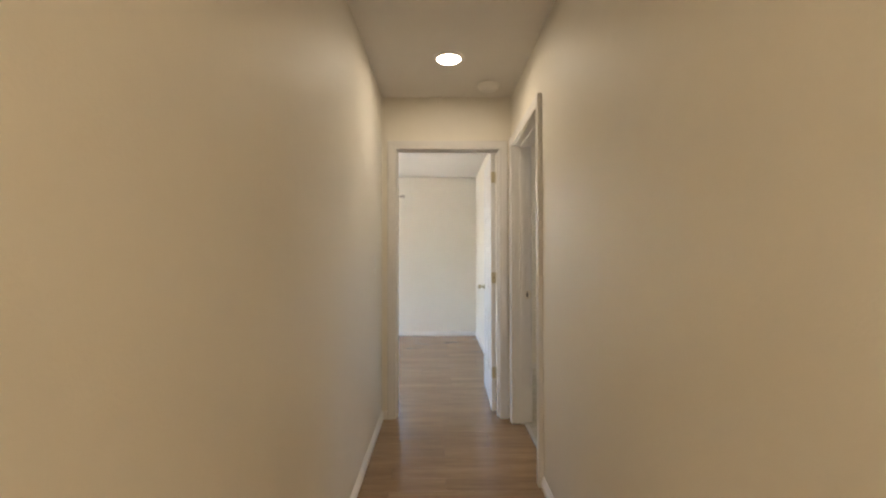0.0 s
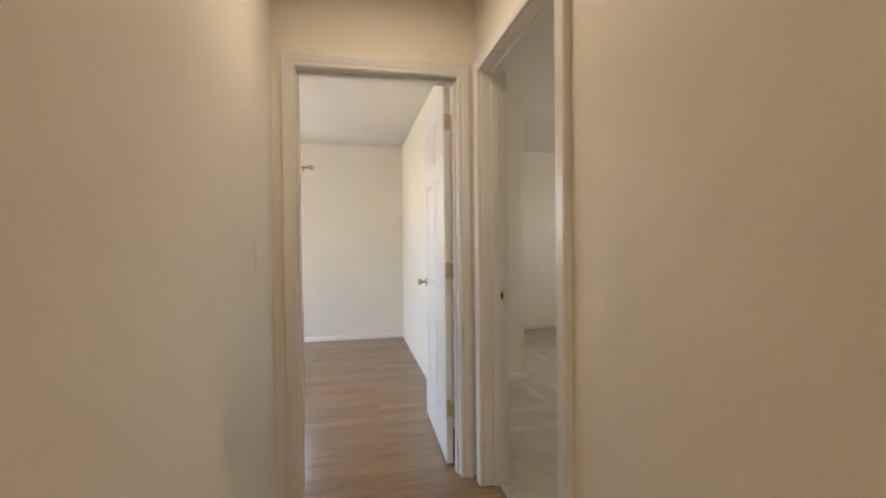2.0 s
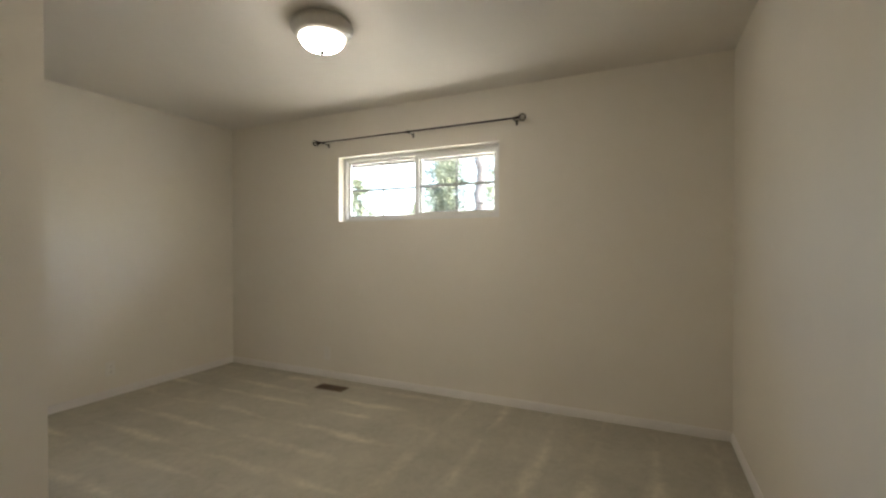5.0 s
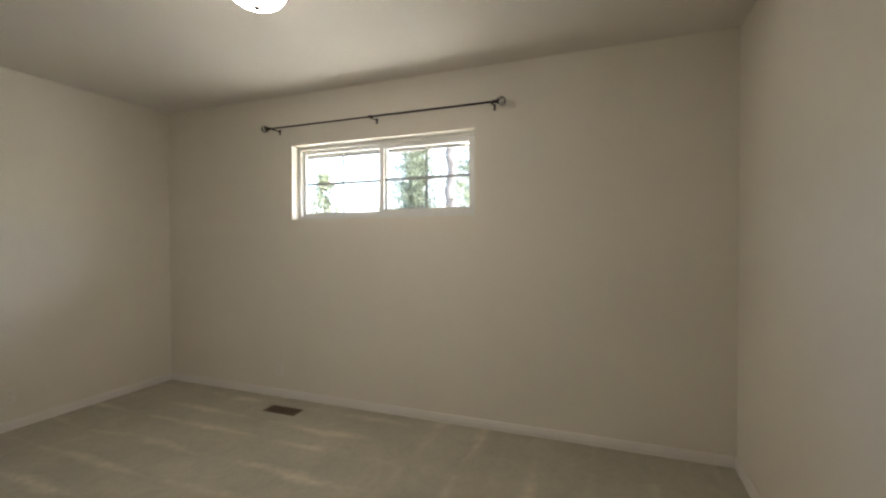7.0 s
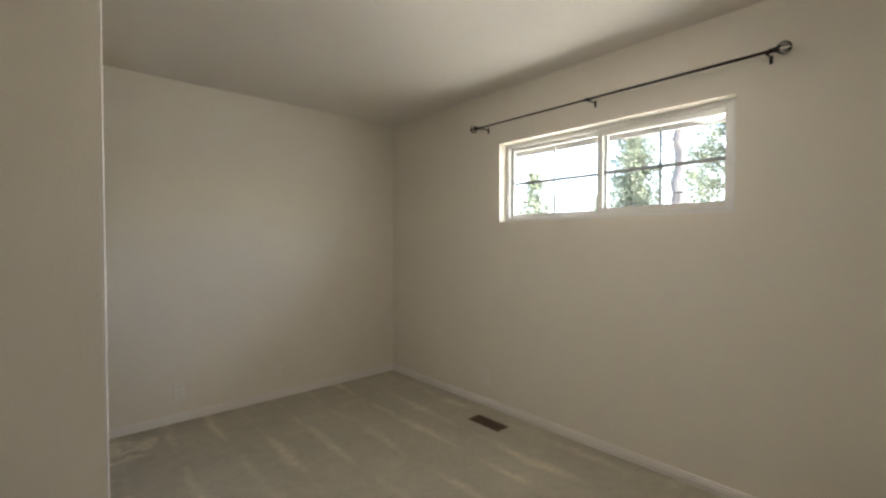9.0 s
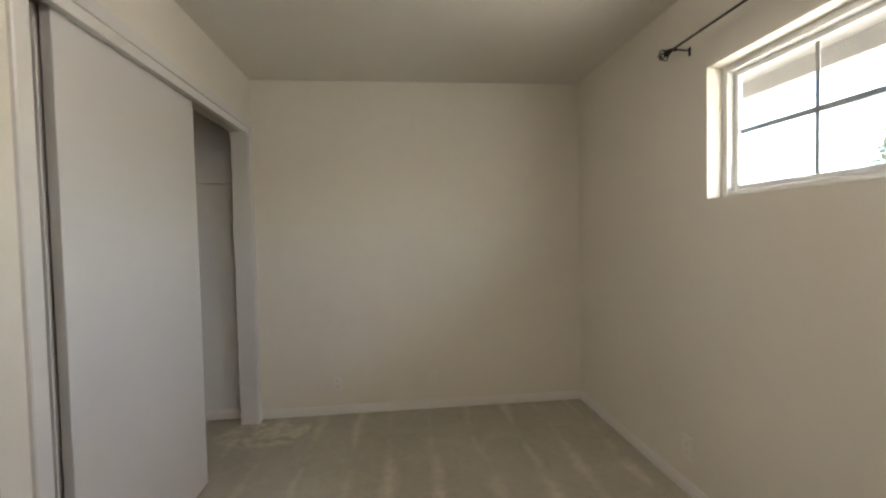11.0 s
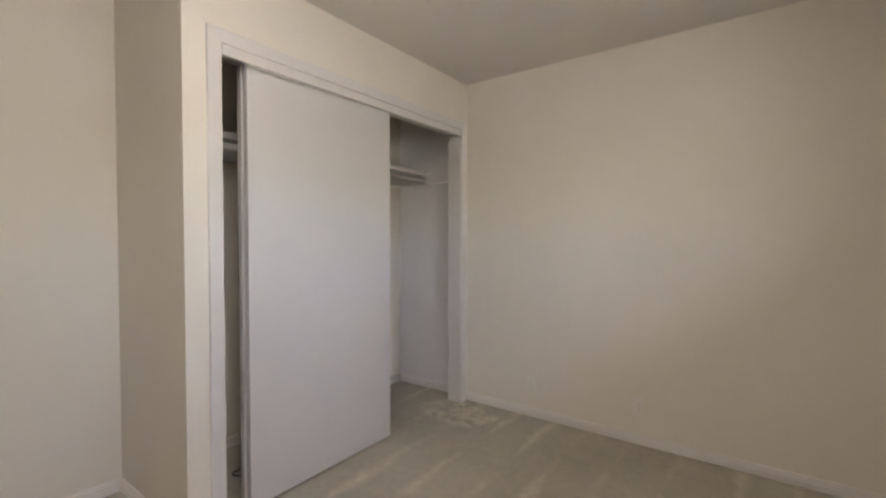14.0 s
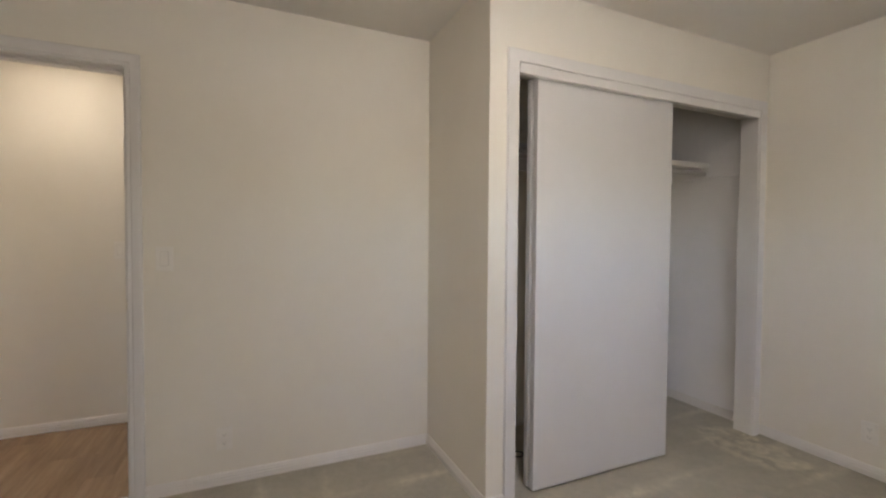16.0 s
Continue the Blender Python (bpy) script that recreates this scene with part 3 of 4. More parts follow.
door_1 = thing("door_1", "white six-panel bedroom door standing open against the wall", "door", kind="structure")
leaf = part("door_leaf", panel_door(0.745, 2.022, 0.035), M_DOOR, door_1)
leaf.matrix_basis = pose(0.880, 0.124, 0.012, 0, 0, 88.4)
for z in (0.302, 1.045, 1.839):
    box_1 = ((-0.0025, 0.002, z - 0.0465), (0.0005, 0.034, z + 0.0425))
    part("hinge", hinge_plate(*box_1, "x"), M_BRASS, leaf, "aged brass hinge")
    hinge_screws(*box_1, "x", leaf, part)
    bm = add_rod(bmesh.new(), (-0.003, -0.006, z - 0.057), (-0.003, -0.006, z + 0.033), 0.006, 12)
    part("hinge_barrel", bm, M_BRASS, leaf)
knob = part("knob", door_knob(1), M_BRASS, leaf, "brass door knob", True)
knob.matrix_basis = pose(0.683, 0.035, 0.925)
knob = part("knob", door_knob(-1), M_BRASS, leaf, "brass door knob", True)
knob.matrix_basis = pose(0.683, 0.0, 0.925)
for z in (0.302, 1.045, 1.839):
    under("hinge_leaf", hinge_plate((D1[1] - 0.0025, 0.080, z - 0.0445), (D1[1] + 0.001, 0.115, z + 0.0445), "x"), M_BRASS, frame_1, "aged brass hinge leaf")


door_2 = thing("door_2", "white six-panel door standing wide open into the carpeted room", "door", kind="structure")
leaf = part("door_leaf", panel_door(0.762, 2.012, 0.035), M_DOOR, door_2)
leaf.matrix_basis = pose(1.120, D2[0] + 0.018, 0.022, 0, 0, -1.0)
for z in (0.30, 1.045, 1.84):
    box_1 = ((-0.0025, 0.001, z - 0.056), (0.0005, 0.026, z + 0.034))
    part("hinge", hinge_plate(*box_1, "x"), M_BRASS, leaf, "aged brass hinge")
    hinge_screws(*box_1, "x", leaf, part)
knob = part("knob", door_knob(1), M_BRASS, leaf, "brass door knob", True)
knob.matrix_basis = pose(0.69, 0.035, 0.92)
knob = part("knob", door_knob(-1), M_BRASS, leaf, "brass door knob", True)
knob.matrix_basis = pose(0.69, 0.0, 0.92)


# ---------------------------------------------------------------- windows
def slider_window(name, axis, hole, inner, outer, split, bars_u, bars_z, label):
    """A white sliding window: frame in the opening, a fixed light, a sash in front of it, bars and panes.
    inner, outer: its depth range across the wall; split: the meeting stile along it."""
    u0, u1, z0, z1 = hole
    root = thing(name, label, "window", kind="structure")

    def bx(w0, w1, a, b, c, d, bevel=0.003):
        w0, w1 = min(w0, w1), max(w0, w1)
        return box((w0, a, c), (w1, b, d), bevel) if axis == "x" else box((a, w0, c), (b, w1, d), bevel)

    sgn = 1 if outer > inner else -1
    f = 0.030
    part("window_frame", bx(inner, outer, u0, u0 + f, z0, z1), M_VINYL, root)
    for b in (bx(inner, outer, u1 - f, u1, z0, z1), bx(inner, outer, u0 + f, u1 - f, z0, z0 + f), bx(inner, outer, u0 + f, u1 - f, z1 - f, z1)):
        part("frame_rail", b, M_VINYL, root)
    near, far = inner + sgn * 0.006, inner + sgn * 0.030
    back0, back1 = inner + sgn * 0.032, inner + sgn * 0.054
    for lo_u, hi_u, w0, w1, s in ((u0 + f, split + 0.028, near, far, 0.036), (split - 0.028, u1 - f, back0, back1, 0.024)):
        zl, zh = z0 + f, z1 - f
        sash = part("sash", bx(w0, w1, lo_u, lo_u + s, zl, zh), M_VINYL, root)
        part("stile", bx(w0, w1, hi_u - s, hi_u, zl, zh), M_VINYL, sash)
        part("rail", bx(w0, w1, lo_u + s, hi_u - s, zl, zl + s), M_VINYL, sash)
        part("rail", bx(w0, w1, lo_u + s, hi_u - s, zh - s, zh), M_VINYL, sash)
        mid = (w0 + w1) / 2
        pane = part("pane", bx(mid - 0.002, mid + 0.002, lo_u + s, hi_u - s, zl + s, zh - s, 0), M_GLASS, sash)
        pane.visible_shadow = False
        for u in bars_u:
            if lo_u + s < u < hi_u - s:
                part("glazing_bar", bx(mid + 0.003, mid + 0.008, u - 0.008, u + 0.008, zl + s, zh - s, 0.001), M_BAR, sash)
        for z in bars_z:
            part("glazing_bar", bx(mid + 0.0034, mid + 0.0076, lo_u + s, hi_u - s, z - 0.011, z + 0.011, 0.001), M_BAR, sash)
    return root


slider_window("window_1", "x", WIN_E, 4.318, 4.385, 1.275, (1.648, 0.919), (1.738,), "white vinyl sliding window with glazing bars, set high")
slider_window("added_window", "x", WIN_W, B1_W - 0.045, B1_W - 0.105, 1.75, (), (1.365,), "unseen white vinyl window added to light the bedroom")
slider_window("window_2", "y", WIN_N, 3.470, 3.545, -0.955, (), (1.442, 1.712), "white vinyl bedroom window with two glazing bars")


# ---------------------------------------------------------------- closet
closet_trim = thing("closet_frame", "white painted casing round the wide closet opening", "door frame", kind="structure")
CASE2 = [(0.0, 0.0), (0.0, 0.012), (0.003, 0.0145), (0.052, 0.0145), (0.056, 0.011), (0.056, 0.0)]
part("casing", casing_mesh("x", BUMP_X, 1, CLO[0] - 0.004, CLO[1] + 0.004, 2.080, 1.06, CARPET, CASE2), M_TRIM, closet_trim)
part("fascia", box((BUMP_X - 0.021, CLO[0] + 0.0005, 2.034), (BUMP_X + 0.010, CLO[1] - 0.0005, 2.0785), 0.002), M_TRIM, closet_trim)
part("jamb", box((BUMP_X - 0.110, CLO[0] - 0.018, CARPET), (BUMP_X + 0.002, CLO[0], CLO[2] + 0.012), 0.0015), M_TRIM, closet_trim)
part("jamb", box((BUMP_X - 0.110, CLO[1], CARPET), (BUMP_X + 0.002, CLO[1] + 0.018, CLO[2] + 0.012), 0.0015), M_TRIM, closet_trim)
part("head", box((BUMP_X - 0.110, CLO[0] - 0.018, CLO[2] + 0.012), (BUMP_X + 0.002, CLO[1] + 0.018, CLO[2] + 0.030), 0.0015), M_TRIM, closet_trim)
part("track", box((1.716, CLO[0], 2.053), (1.812, CLO[1], CLO[2] + 0.011), 0.002), M_NICKEL, closet_trim, "grey metal sliding track")


def closet_panel(x0, y0, y1, label):
    root = thing("sliding_door", label, "closet door", (x0, (y0 + y1) / 2, CARPET), group="closet sliding doors")
    under("panel", box((x0, y0, 0.020), (x0 + 0.034, y1, 2.049), 0.003), M_CLOSET, root)
    cup = bmesh.new()
    add_lathe(cup, (x0 + 0.0335, y1 - 0.062, 0.895), [(0.026, 0.0), (0.026, 0.0022), (0.021, 0.0026), (0.019, 0.0012), (0.004, 0.0008)], "x", 24)
    under("finger_pull", cup, M_CLOSET, root, "round white finger pull", True)
    return root


closet_panel(1.769, 1.683, 2.610, "white flush sliding closet door, pushed to one side")
closet_panel(1.722, 1.680, 2.592, "white flush sliding closet door behind the front one")

shelf = thing("closet_shelf", "white painted closet shelf with rod and cleats", "shelf", (1.105, 2.45, 1.80))
under("board", box((WEST, BUMP_Y + 0.108, 1.800), (1.405, 3.485, 1.818), 0.002), M_TRIM, shelf)
under("front_strip", box((1.405, BUMP_Y + 0.108, 1.783), (1.420, 3.485, 1.820), 0.002), M_TRIM, shelf)
under("cleat", box((WEST, 3.470, 1.715), (1.70, 3.485, 1.800), 0.001), M_INNER, shelf)
under("cleat", box((WEST, BUMP_Y + 0.108, 1.715), (1.70, BUMP_Y + 0.126, 1.800), 0.001), M_INNER, shelf)
under("cleat", box((WEST, BUMP_Y + 0.126, 1.715), (WEST + 0.018, 3.470, 1.800), 0.001), M_INNER, shelf)
under("hanging_rod", add_rod(bmesh.new(), (1.392, BUMP_Y + 0.126, 1.750), (1.392, 3.470, 1.750), 0.016, 16), M_TRIM, shelf, "white hanging rod", True)


coil = bmesh.new()
ring = [Vector((1.452 + 0.030 * math.cos(k * 0.5) * (1 + 0.03 * k), 1.822 + 0.036 * math.sin(k * 0.5), CARPET + 0.005 + 0.0006 * k)) for k in range(17)]
for p, q in zip(ring, ring[1:]):
    add_rod(coil, p, q, 0.004, 6)
tagged(part("cable_end", coil, M_CABLE), "short curled black cable end on the closet carpet", "cable")

# ---------------------------------------------------------------- lamps and ceiling fixtures
def recessed_light(at):
    root = thing("recessed_light", "round white recessed ceiling light, switched on; rear one added, unseen", "ceiling light", at, group="hallway lights")
    x, y, z = at
    ring = bmesh.new()
    add_lathe(ring, at, [(0.071, -0.0125), (0.076, -0.012), (0.092, -0.003), (0.093, 0.0), (0.070, 0.0)], "z", 40, True)
    under("trim_ring", ring, M_TRIM, root, "", True)
    lens = bmesh.new()
    add_lathe(lens, (x, y, z - 0.004), [(0.069, 0.0), (0.069, -0.004), (0.054, -0.0065), (0.004, -0.007)], "z", 40)
    under("lens", lens, M_LENS, root, "glowing white lens", True)
    return root


recessed_light((0.494, -0.66, H))
# Unseen fixture added round the rear fill lamp.
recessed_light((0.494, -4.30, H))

smoke = thing("smoke_detector", "round white smoke detector on the hallway ceiling", "smoke detector", (0.784, -0.24, H))
bm = bmesh.new()
add_lathe(bm, (0.784, -0.24, H), [(0.074, 0.0), (0.074, -0.008), (0.070, -0.010), (0.068, -0.026), (0.058, -0.034), (0.004, -0.036)], "z", 40)
under("case", bm, M_PLATE, smoke, "", True)
bm = bmesh.new()
add_lathe(bm, (0.784, -0.24, H), [(0.030, -0.0345), (0.030, -0.0375), (0.003, -0.038)], "z", 24)
under("test_button", bm, M_PLATE, smoke, "", True)

LX, LY = 2.905, 1.098
dome = thing("ceiling_lamp", "flush-mount ceiling lamp, nickel rim and lit glass dome", "ceiling light", (LX, LY, H))
bm = bmesh.new()
add_lathe(bm, (LX, LY, H), [(0.148, 0.0), (0.158, -0.012), (0.166, -0.030), (0.165, -0.040), (0.158, -0.052), (0.142, -0.070), (0.128, -0.080), (0.1235, -0.081), (0.1215, -0.076), (0.120, -0.064)], "z", 48)
under("pan", bm, M_NICKEL, dome, "brushed nickel rim", True)
bm = bmesh.new()
add_lathe(bm, (LX, LY, H - 0.078), [(0.1225 * math.cos(a), -0.077 * math.sin(a)) for a in (0, 0.12, 0.28, 0.45, 0.65, 0.85, 1.05, 1.25, 1.42, 1.52)], "z", 48)
under("glass_dome", bm, M_DOME, dome, "glowing frosted glass dome", True)
bm = bmesh.new()
add_lathe(bm, (LX, LY, H - 0.150), [(0.010, 0.0), (0.014, -0.004), (0.014, -0.010), (0.009, -0.015), (0.006, -0.019), (0.002, -0.022)], "z", 20)
under("finial", bm, M_BRONZE, dome, "small dark finial", True)

# ---------------------------------------------------------------- curtain rods


def cage_finial(bm, at, r):
    """Openwork ball of bent wires round an axis along y."""
    for k in range(6):
        a = math.pi * 2 * k / 6
        pts = []
        for n in range(9):
            b = math.pi * n / 8
            pts.append(Vector(at) + Vector((r * math.sin(b) * math.cos(a), -r * math.cos(b), r * math.sin(b) * math.sin(a))))
        for p, q in zip(pts, pts[1:]):
            add_rod(bm, p, q, 0.0026, 6)
    return bm


def curtain_rod(label, y0, y1, x, z, wall, join, brackets, material, m=None):
    """A rod along y at x, z before a wall at x = wall; the thinner half slides into the thicker one at join."""
    root = thing("curtain_rod", label, "curtain rod", (wall, (y0 + y1) / 2, z), group="curtain rods")
    under("rod", add_rod(bmesh.new(), (x, y0 + 0.05, z), (x, join, z), 0.0072, 16), material, root, "", True)
    under("inner_rod", add_rod(bmesh.new(), (x, join - 0.02, z), (x, y1 - 0.05, z), 0.0054, 16), material, root, "", True)
    bm = bmesh.new()
    add_rod(bm, (x, join - 0.012, z), (x, join + 0.014, z), 0.0100, 16)
    under("collar", bm, material, root)
    for y, s in ((y0, 1), (y1, -1)):
        fin = under("finial", cage_finial(bmesh.new(), (x, y + s * 0.027, z), 0.027), material, root, "openwork wire ball")
        neck = bmesh.new()
        add_rod(neck, (x, y + s * 0.050, z), (x, y + s * 0.085, z), 0.0115, 14, 0.0105)
        add_rod(neck, (x, y + s * 0.045, z), (x, y + s * 0.055, z), 0.015, 14)
        under("neck", neck, material, fin)
    for y in brackets:
        bm = bmesh.new()
        add_rod(bm, (x + (0.002 if wall > x else -0.002), y, z - 0.009), (wall, y, z - 0.012), 0.004, 8)
        add_box(bm, (min(wall, wall - 0.004), y - 0.007, z - 0.036), (wall, y + 0.007, z + 0.004), 0.001)
        add_rod(bm, (x, y - 0.006, z - 0.010), (x, y + 0.006, z - 0.010), 0.0075, 10)
        under("bracket", bm, material, root)
    return root


curtain_rod("dark bronze curtain rod with openwork ball finials above the window", 0.298, 2.278, 4.168, 2.171, EAST, 1.287, (0.386, 1.272, 2.163), M_BRONZE)
rod_2 = curtain_rod("brownish metal curtain rod above the bedroom window", -0.98, 0.98, -0.09, 0.0, 0.0, 0.0, (-0.86, 0.0, 0.86), M_ROD)
rod_2.matrix_basis = pose(-1.06, B1_N, 2.130, 0, 0, 90)
for child in rod_2.children_recursive:
    child.matrix_parent_inverse = Matrix()


# ---------------------------------------------------------------- switches, outlets, register
def wall_plate(name, label, category, kind, at, turn, group):
    """Plate in the y-z plane facing +x at the origin: a rocker switch or a double socket."""
    root = thing(name, label, category, (0, 0, 0), group)
    part("cover_plate", box((-0.001, -0.036, -0.058), (0.005, 0.036, 0.058), 0.0022), M_PLATE, root)
    if kind == "rocker":
        part("rocker_frame", box((0.004, -0.0172, -0.0338), (0.0054, 0.0172, 0.0338), 0.0006), M_SEAM, root)
        bm = box((0.004, -0.0160, -0.0325), (0.0080, 0.0160, 0.0325), 0.001)
        part("rocker", bm, M_PLATE, root)
    else:
        for dz in (0.021, -0.021):
            face = part("socket", box((0.004, -0.0165, dz - 0.0145), (0.0066, 0.0165, dz + 0.0145), 0.002), M_PLATE, root)
            for dy in (-0.0065, 0.0065):
                part("slot", box((0.0060, dy - 0.0012, dz - 0.004), (0.0069, dy + 0.0012, dz + 0.005)), M_SEAM, face)
            part("ground_hole", add_rod(bmesh.new(), (0.0060, 0, dz - 0.009), (0.0069, 0, dz - 0.009), 0.0024, 10), M_SEAM, face)
    root.matrix_basis = Matrix.Translation(at) @ Matrix.Rotation(radians(turn), 4, "Z")
    return root


wall_plate("light_switch", "white rocker light switch on the cream wall", "light switch", "rocker", (WEST, 0.040, 1.158), 0, "light switches")
wall_plate("light_switch", "white rocker light switch on the hallway wall", "light switch", "rocker", (HALL_L, -0.385, 1.168), 0, "light switches")
wall_plate("wall_outlet", "white double wall outlet above the baseboard", "outlet", "socket", (WEST, 0.290, 0.242), 0, "wall outlets")
for x in (2.375, 3.085):
    wall_plate("wall_outlet", "white double wall outlet above the baseboard", "outlet", "socket", (x, NORTH, 0.238), -90, "wall outlets")
wall_plate("wall_outlet", "white double wall outlet under the window", "outlet", "socket", (EAST, 2.192, 0.232), 180, "wall outlets")
wall_plate("wall_outlet", "white double wall outlet in the bedroom", "outlet", "socket", (-1.04, B1_N, 0.23), -90, "wall outlets")

vent = thing("floor_register", "brown metal floor register set in the carpet", "floor vent", (4.01, 1.95, CARPET))
VX0, VX1, VY0, VY1 = 3.953, 4.066, 1.812, 2.092
for lo, hi in (((VX0, VY0), (VX1, VY0 + 0.014)), ((VX0, VY1 - 0.014), (VX1, VY1)), ((VX0, VY0 + 0.014), (VX0 + 0.013, VY1 - 0.014)), ((VX1 - 0.013, VY0 + 0.014), (VX1, VY1 - 0.014))):
    under("frame_bar", box((*lo, CARPET - 0.002), (*hi, CARPET + 0.005), 0.0015), M_VENT, vent)
under("well", box((VX0 + 0.01, VY0 + 0.01, CARPET - 0.006), (VX1 - 0.01, VY1 - 0.01, CARPET + 0.0008)), M_SLOT, vent)
under("divider", box((VX0 + 0.013, 1.948, CARPET), (VX1 - 0.013, 1.956, CARPET + 0.0045)), M_VENT, vent)
for k in range(22):
    y = VY0 + 0.022 + k * 0.0112
    if abs(y - 1.952) > 0.007:
        under("slat", box((VX0 + 0.013, y, CARPET), (VX1 - 0.013, y + 0.0035, CARPET + 0.0038)), M_VENT, vent)

# ---------------------------------------------------------------- ceiling fan in the bedroom
FX, FY = -0.94, 1.86
fan = thing("ceiling_fan", "ceiling fan with wood-veneer blades, at rest", "ceiling fan", (FX, FY, H))
bm = bmesh.new()
add_lathe(bm, (FX, FY, H), [(0.065, 0.0), (0.060, -0.03), (0.014, -0.045), (0.014, -0.215), (0.09, -0.225), (0.105, -0.255), (0.10, -0.305), (0.06, -0.335), (0.01, -0.345)], "z", 32)
under("motor", bm, M_TRIM, fan, "white motor housing", True)
for k in range(5):
    a = radians(20 + 72 * k)
    m = Matrix.Translation((FX, FY, H - 0.300)) @ Matrix.Rotation(a, 4, "Z") @ Matrix.Rotation(radians(10), 4, "X")
    bm = bmesh.new()
    outline = [(0.17, -0.050), (0.57, -0.068), (0.635, -0.055), (0.66, -0.02), (0.66, 0.02), (0.635, 0.055), (0.57, 0.068), (0.17, 0.050)]
    top = [bm.verts.new(m @ Vector((x, y, 0.004))) for x, y in outline]
    low = [bm.verts.new(m @ Vector((x, y, -0.004))) for x, y in outline]
    bm.faces.new(top)
    bm.faces.new(list(reversed(low)))
    for n in range(len(outline)):
        bm.faces.new((top[n], low[n], low[(n + 1) % len(outline)], top[(n + 1) % len(outline)]))
    under("blade", bm, M_BLADE, fan, "brown wood-veneer blade")
    bm = box((0.09, -0.014, -0.012), (0.20, 0.014, -0.004), 0.002)
    bm.transform(m)
    under("blade_arm", bm, M_NICKEL, fan)

# ---------------------------------------------------------------- outside
GROUND = -0.45
structure("ground", box((-150, -150, GROUND - 0.5), (150, 150, GROUND)), M_GRASS, "pale dry gravel ground round the house", "ground")
structure("foundation", box((B1_W - 0.115, HALL_BACK - 0.115, GROUND), (4.40, 3.60, -0.165)), M_SIDING, "pale foundation under the floor", "foundation")
eave_e = thing("eave_east", "pale painted soffit and fascia above the window", "eave", kind="structure")
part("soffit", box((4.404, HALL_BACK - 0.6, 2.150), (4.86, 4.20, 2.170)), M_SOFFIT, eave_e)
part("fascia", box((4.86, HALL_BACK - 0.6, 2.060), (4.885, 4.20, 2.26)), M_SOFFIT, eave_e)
eave_n = thing("eave_north", "pale painted soffit and fascia on the house's end", "eave", kind="structure")
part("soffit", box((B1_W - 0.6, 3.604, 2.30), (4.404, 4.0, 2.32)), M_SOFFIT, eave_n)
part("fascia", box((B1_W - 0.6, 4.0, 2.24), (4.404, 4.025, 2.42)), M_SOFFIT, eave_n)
structure("roof", box((B1_W - 0.6, HALL_BACK - 0.6, 2.60), (4.885, 4.20, 2.72)), M_ROOFW, "plain pale roof over the house", "roof")


def tree(name, label, at, height, spread, crown_from, leaves, size, leaf_mat, seed, conical=False, girth=0.0):
    """Tapered trunk with limbs, and a crown of many small leaf clumps with gaps."""
    rng = random.Random(seed)
    root = thing(name, label, "tree", at, group="trees outside")
    x, y, z = at
    bm = bmesh.new()
    p = Vector(at)
    r0 = girth or 0.016 * height + 0.04
    tips = []
    n = max(18, int(height * 2.4)) if conical else 11
    for k in range(n):
        wobble = 0.25 * r0
        q = Vector((x + rng.uniform(-wobble, wobble), y + rng.uniform(-wobble, wobble), z + height * 0.93 * (k + 1) / n))
        add_rod(bm, p, q, r0 * (1 - k / n) + 0.02, 10, r0 * (1 - (k + 1) / n) + 0.02)
        p = q
        f = (k + 1) / n
        if f >= crown_from:
            wide = spread * ((1.02 - f) / (1.02 - crown_from) if conical else math.sin(math.pi * min(0.98, max(0.12, (f - crown_from) / (1 - crown_from)))) ** 0.6)
            for _ in range(9):
                a = rng.uniform(0, 2 * math.pi)
                d = wide * rng.uniform(0.6, 1.05)
                tip = q + Vector((d * math.cos(a), d * math.sin(a), d * (rng.uniform(-0.25, 0.05) if conical else rng.uniform(0.1, 0.6))))
                add_rod(bm, q, tip, min(0.035, 0.25 * r0), 5, 0.006)
                tips.append((q, tip))
    under("trunk", bm, M_BARK, root, "grey-brown trunk with limbs")
    verts, faces = [], []
    for _ in range(leaves):
        q, tip = rng.choice(tips)
        f = rng.uniform(0.25, 1.05)
        c = q.lerp(tip, f) + Vector((rng.gauss(0, 0.20), rng.gauss(0, 0.20), rng.gauss(0, 0.20))) * (0.4 + spread / 3.0)
        u = Vector((rng.gauss(0, 1), rng.gauss(0, 1), rng.gauss(0, 0.6))).normalized()
        w = u.cross(Vector((rng.gauss(0, 1), rng.gauss(0, 1), rng.gauss(0, 1)))).normalized()
        s = size * rng.uniform(0.6, 1.3)
        b = len(verts)
        verts += [c - u * s, c + w * s * 0.5 - u * 0.1 * s, c + u * s, c - w * s * 0.5 + u * 0.1 * s]
        faces.append((b, b + 1, b + 2, b + 3))
    mesh = bpy.data.meshes.new("crown")
    mesh.from_pydata([tuple(v) for v in verts], [], faces)
    mesh.materials.append(leaf_mat)
    crown = new("crown", mesh)
    crown.parent = root
    crown.matrix_parent_inverse = Matrix.Translation(at).inverted()
    crown["label"] = "green crown of small leaf clumps"
    return root


tree("tree", "tall dense green conifer beyond the window", (22.0, 9.2, GROUND), 17.0, 2.0, 0.06, 52000, 0.066, M_NEEDLE, 3, True, 0.20)
tree("tree", "slim green conifer with a thinner crown", (27.5, 11.6, GROUND), 9.0, 1.3, 0.12, 7000, 0.10, M_NEEDLE, 4, True, 0.14)
tree("tree", "tall pine with a bare pale trunk", (19.2, 6.17, GROUND), 13.0, 2.0, 0.66, 4000, 0.10, M_NEEDLE, 5, True, 0.27)
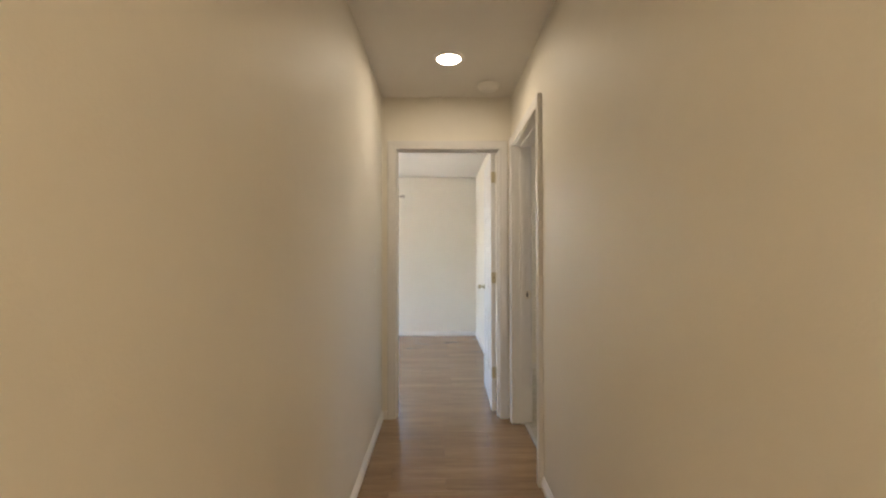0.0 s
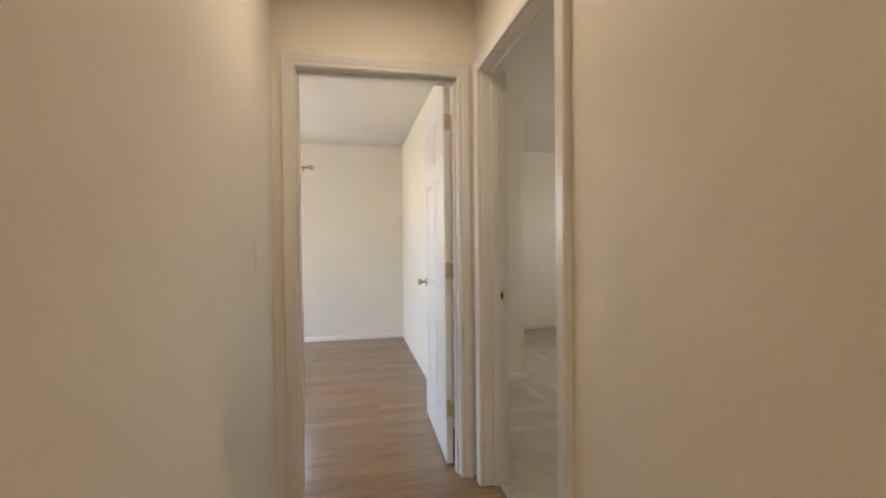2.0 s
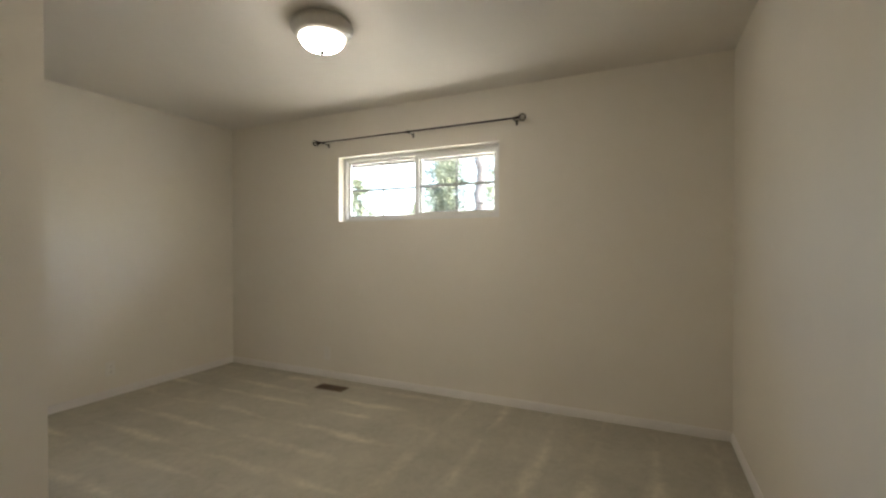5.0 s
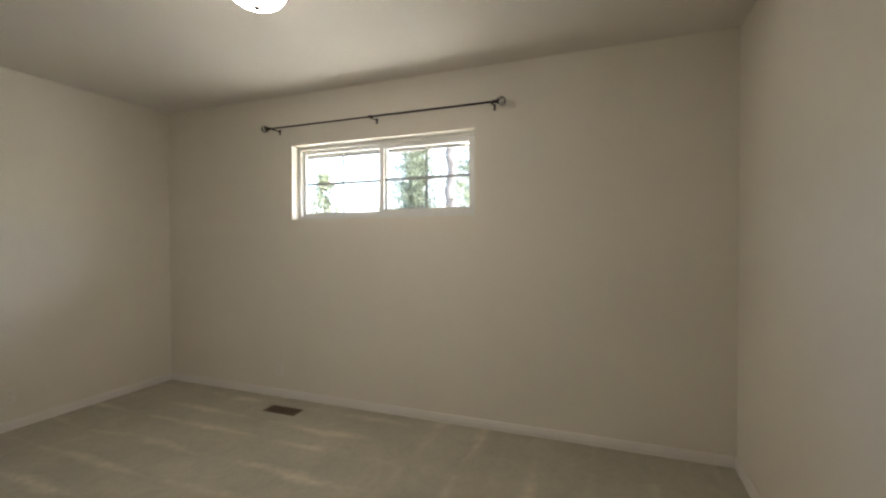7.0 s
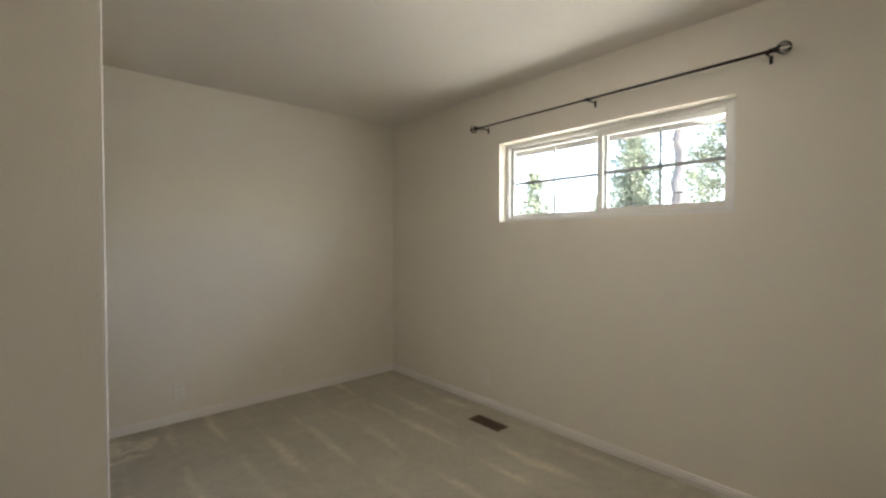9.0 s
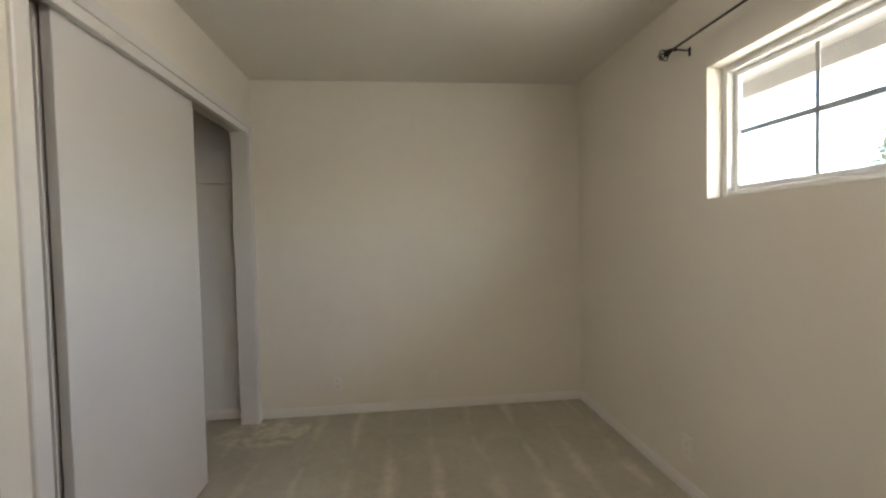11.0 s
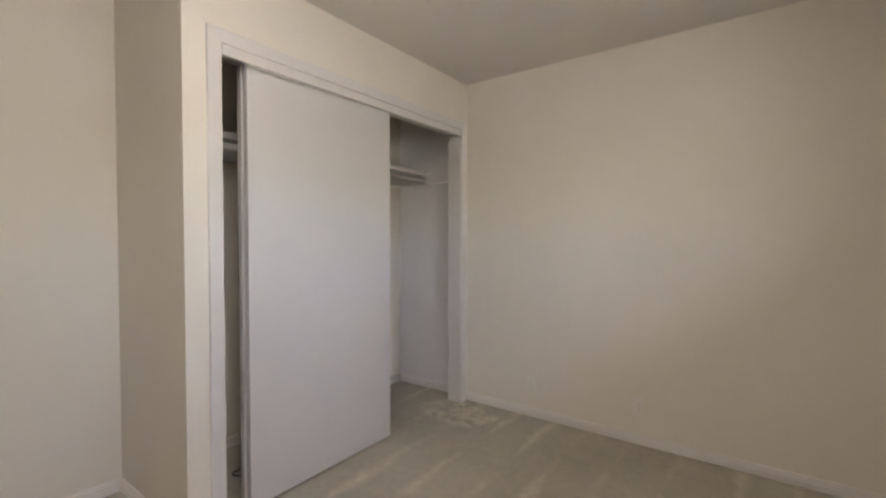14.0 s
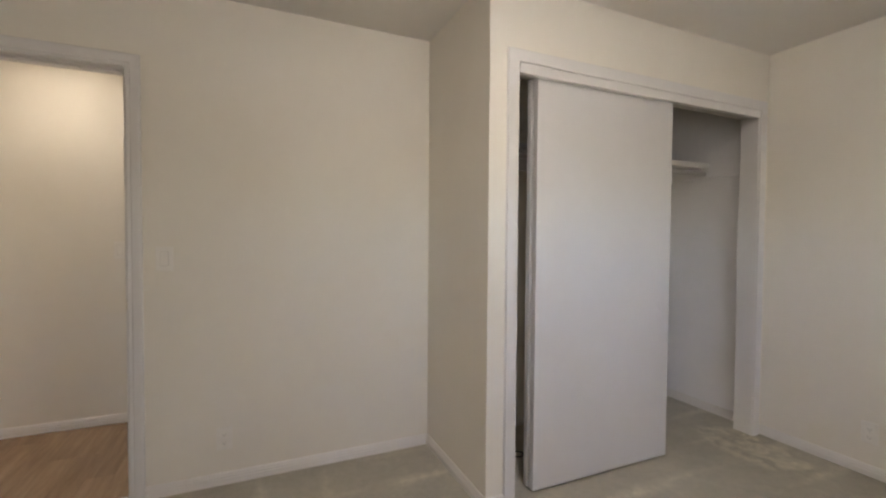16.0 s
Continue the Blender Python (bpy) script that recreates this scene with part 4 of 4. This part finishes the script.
tree("tree", "leafy green tree beyond the pine", (23.9, 5.75, GROUND), 9.5, 3.0, 0.12, 26000, 0.078, M_LEAF, 6, False, 0.16)
tree("tree", "slender young tree with sparse leaves", (17.0, 11.15, GROUND), 4.7, 0.8, 0.40, 2200, 0.085, M_LEAF, 7, False, 0.04)
tree("tree", "low young tree with few leaves", (16.9, 8.15, GROUND), 3.5, 0.5, 0.45, 900, 0.075, M_LEAF, 10, False, 0.035)
tree("tree", "spreading green tree behind the neighbouring house", (-6.5, 27.0, GROUND), 9.0, 5.0, 0.35, 16000, 0.15, M_LEAF, 8)
tree("tree", "green tree behind the neighbouring house", (0.5, 28.0, GROUND), 8.5, 4.2, 0.35, 13000, 0.15, M_LEAF, 9)

# neighbouring teal house
HX0, HX1, HY = -14.0, 2.0, 14.0
house = thing("neighbour_house", "teal one-storey house with a pale roof", "house", ((HX0 + HX1) / 2, HY + 3, GROUND))
under("wall", box((HX0, HY, GROUND), (HX1, HY + 7, 2.12)), M_TEAL, house)
bm = bmesh.new()
pts = [(HX0 - 0.5, HY - 0.5, 2.12), (HX1 + 0.5, HY - 0.5, 2.12), (HX1 + 0.5, HY + 3.5, 3.15), (HX0 - 0.5, HY + 3.5, 3.15), (HX1 + 0.5, HY + 7.5, 2.12), (HX0 - 0.5, HY + 7.5, 2.12)]
vs = [bm.verts.new(p) for p in pts]
vt = [bm.verts.new((p[0], p[1], p[2] + 0.12)) for p in pts]
for f in ((0, 1, 2, 3), (3, 2, 4, 5)):
    bm.faces.new([vt[i] for i in f])
    bm.faces.new([vs[i] for i in reversed(f)])
for a, b in ((0, 1), (1, 2), (2, 4), (4, 5), (5, 3), (3, 0)):
    bm.faces.new((vs[a], vs[b], vt[b], vt[a]))
under("roof", bm, M_ROOFW, house, "pale shingle roof")
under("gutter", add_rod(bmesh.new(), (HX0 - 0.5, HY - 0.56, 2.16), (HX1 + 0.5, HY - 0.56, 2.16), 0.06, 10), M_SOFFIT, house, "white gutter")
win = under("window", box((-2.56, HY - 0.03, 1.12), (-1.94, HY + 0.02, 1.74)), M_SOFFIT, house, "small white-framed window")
under("pane", box((-2.50, HY - 0.040, 1.18), (-2.00, HY - 0.031, 1.68)), M_VINYL, win, "pale curtained pane")
lamp = under("wall_lamp", add_lathe(bmesh.new(), (-3.45, HY - 0.35, 1.88), [(0.02, 0.10), (0.10, 0.07), (0.16, 0.0), (0.15, -0.06), (0.04, -0.09)], "z", 20), M_SOFFIT, house, "white globe lamp on a curved arm", True)
bm = bmesh.new()
arc = [Vector((-3.35 + 0.75 * math.sin(k * 0.2), HY - 0.3, 1.80 - 0.75 * (1 - math.cos(k * 0.2)))) for k in range(9)]
for p, q in zip(arc, arc[1:]):
    add_rod(bm, p, q, 0.035, 8)
under("arm", bm, M_SOFFIT, lamp)

fence = thing("fence", "weathered tan board fence before the teal house", "fence", (-6, 12.0, GROUND))
for k in range(84):
    x = -14.0 + k * 0.2
    under("board", box((x, 12.0, GROUND), (x + 0.185, 12.03, 1.29 + 0.012 * math.sin(k * 2.7))), M_FENCE, fence)

# utility poles and overhead cables beyond the window
for y in (-20.0, 40.0):
    pole = thing("utility_pole", "weathered wooden utility pole carrying cables", "utility pole", (18.25, y, GROUND), group="utility poles")
    under("post", add_rod(bmesh.new(), (18.25, y, GROUND), (18.25, y, 7.9), 0.15, 14, 0.11), M_BARK, pole)
    under("crossarm", box((17.6, y - 0.06, 7.1), (18.9, y + 0.06, 7.22), 0.01), M_BARK, pole)

for k, (z0, z1) in enumerate(((6.0, 6.0), (5.75, 5.75), (5.5, 5.5))):
    cable = bmesh.new()
    pts = []
    for n in range(21):
        f = n / 20
        pts.append(Vector((18.0 + 0.25 * k, -20 + 60 * f, z0 + (z1 - z0) * f + 1.3 * (2 * f - 1) ** 2)))
    for p, q in zip(pts, pts[1:]):
        add_rod(cable, p, q, 0.02, 6)
    tagged(part("overhead_cable", cable, M_CABLE), "thin black overhead power cable", "cable", "overhead cables")

# ---------------------------------------------------------------- floor planks
PLANK_W = 0.127
plank_meshes = {}


def plank_mesh(length, width):
    key = (round(length, 3), round(width, 3))
    if key not in plank_meshes:
        bm = box((-length / 2 + 0.0004, -width / 2 + 0.0004, -0.013), (length / 2 - 0.0004, width / 2 - 0.0004, 0.0), 0.0006)
        bmesh.ops.recalc_face_normals(bm, faces=bm.faces[:])
        mesh = bpy.data.meshes.new("plank")
        bm.to_mesh(mesh)
        bm.free()
        mesh.materials.append(M_WOOD)
        plank_meshes[key] = mesh
    return plank_meshes[key]


floor_wood = tagged(new("floor"), "reddish-brown laminate plank floor with a soft sheen", "floor", kind="structure")
rng = random.Random(11)
y = HALL_BACK
while y < B1_N - 0.01:
    width = min(PLANK_W, B1_N - y)
    yc = y + width / 2
    if yc < 0.0:
        x0, x1 = HALL_L, HALL_R if not D2[0] < yc < D2[1] else 1.052
    elif yc < 0.115:
        x0, x1 = D1[0], D1[1]
    else:
        x0, x1 = B1_W, B1_E
    cut = x0 - rng.choice((0.15, 0.45, 0.75, 1.05))
    while cut < x1 - 0.01:
        a, b = max(cut, x0), min(cut + 1.215, x1)
        if b - a > 0.02:
            ob = new("plank", plank_mesh(b - a, width))
            ob.parent = floor_wood
            ob.matrix_basis = Matrix.Translation(((a + b) / 2, yc, 0.0))
        cut += 1.215
    y += width
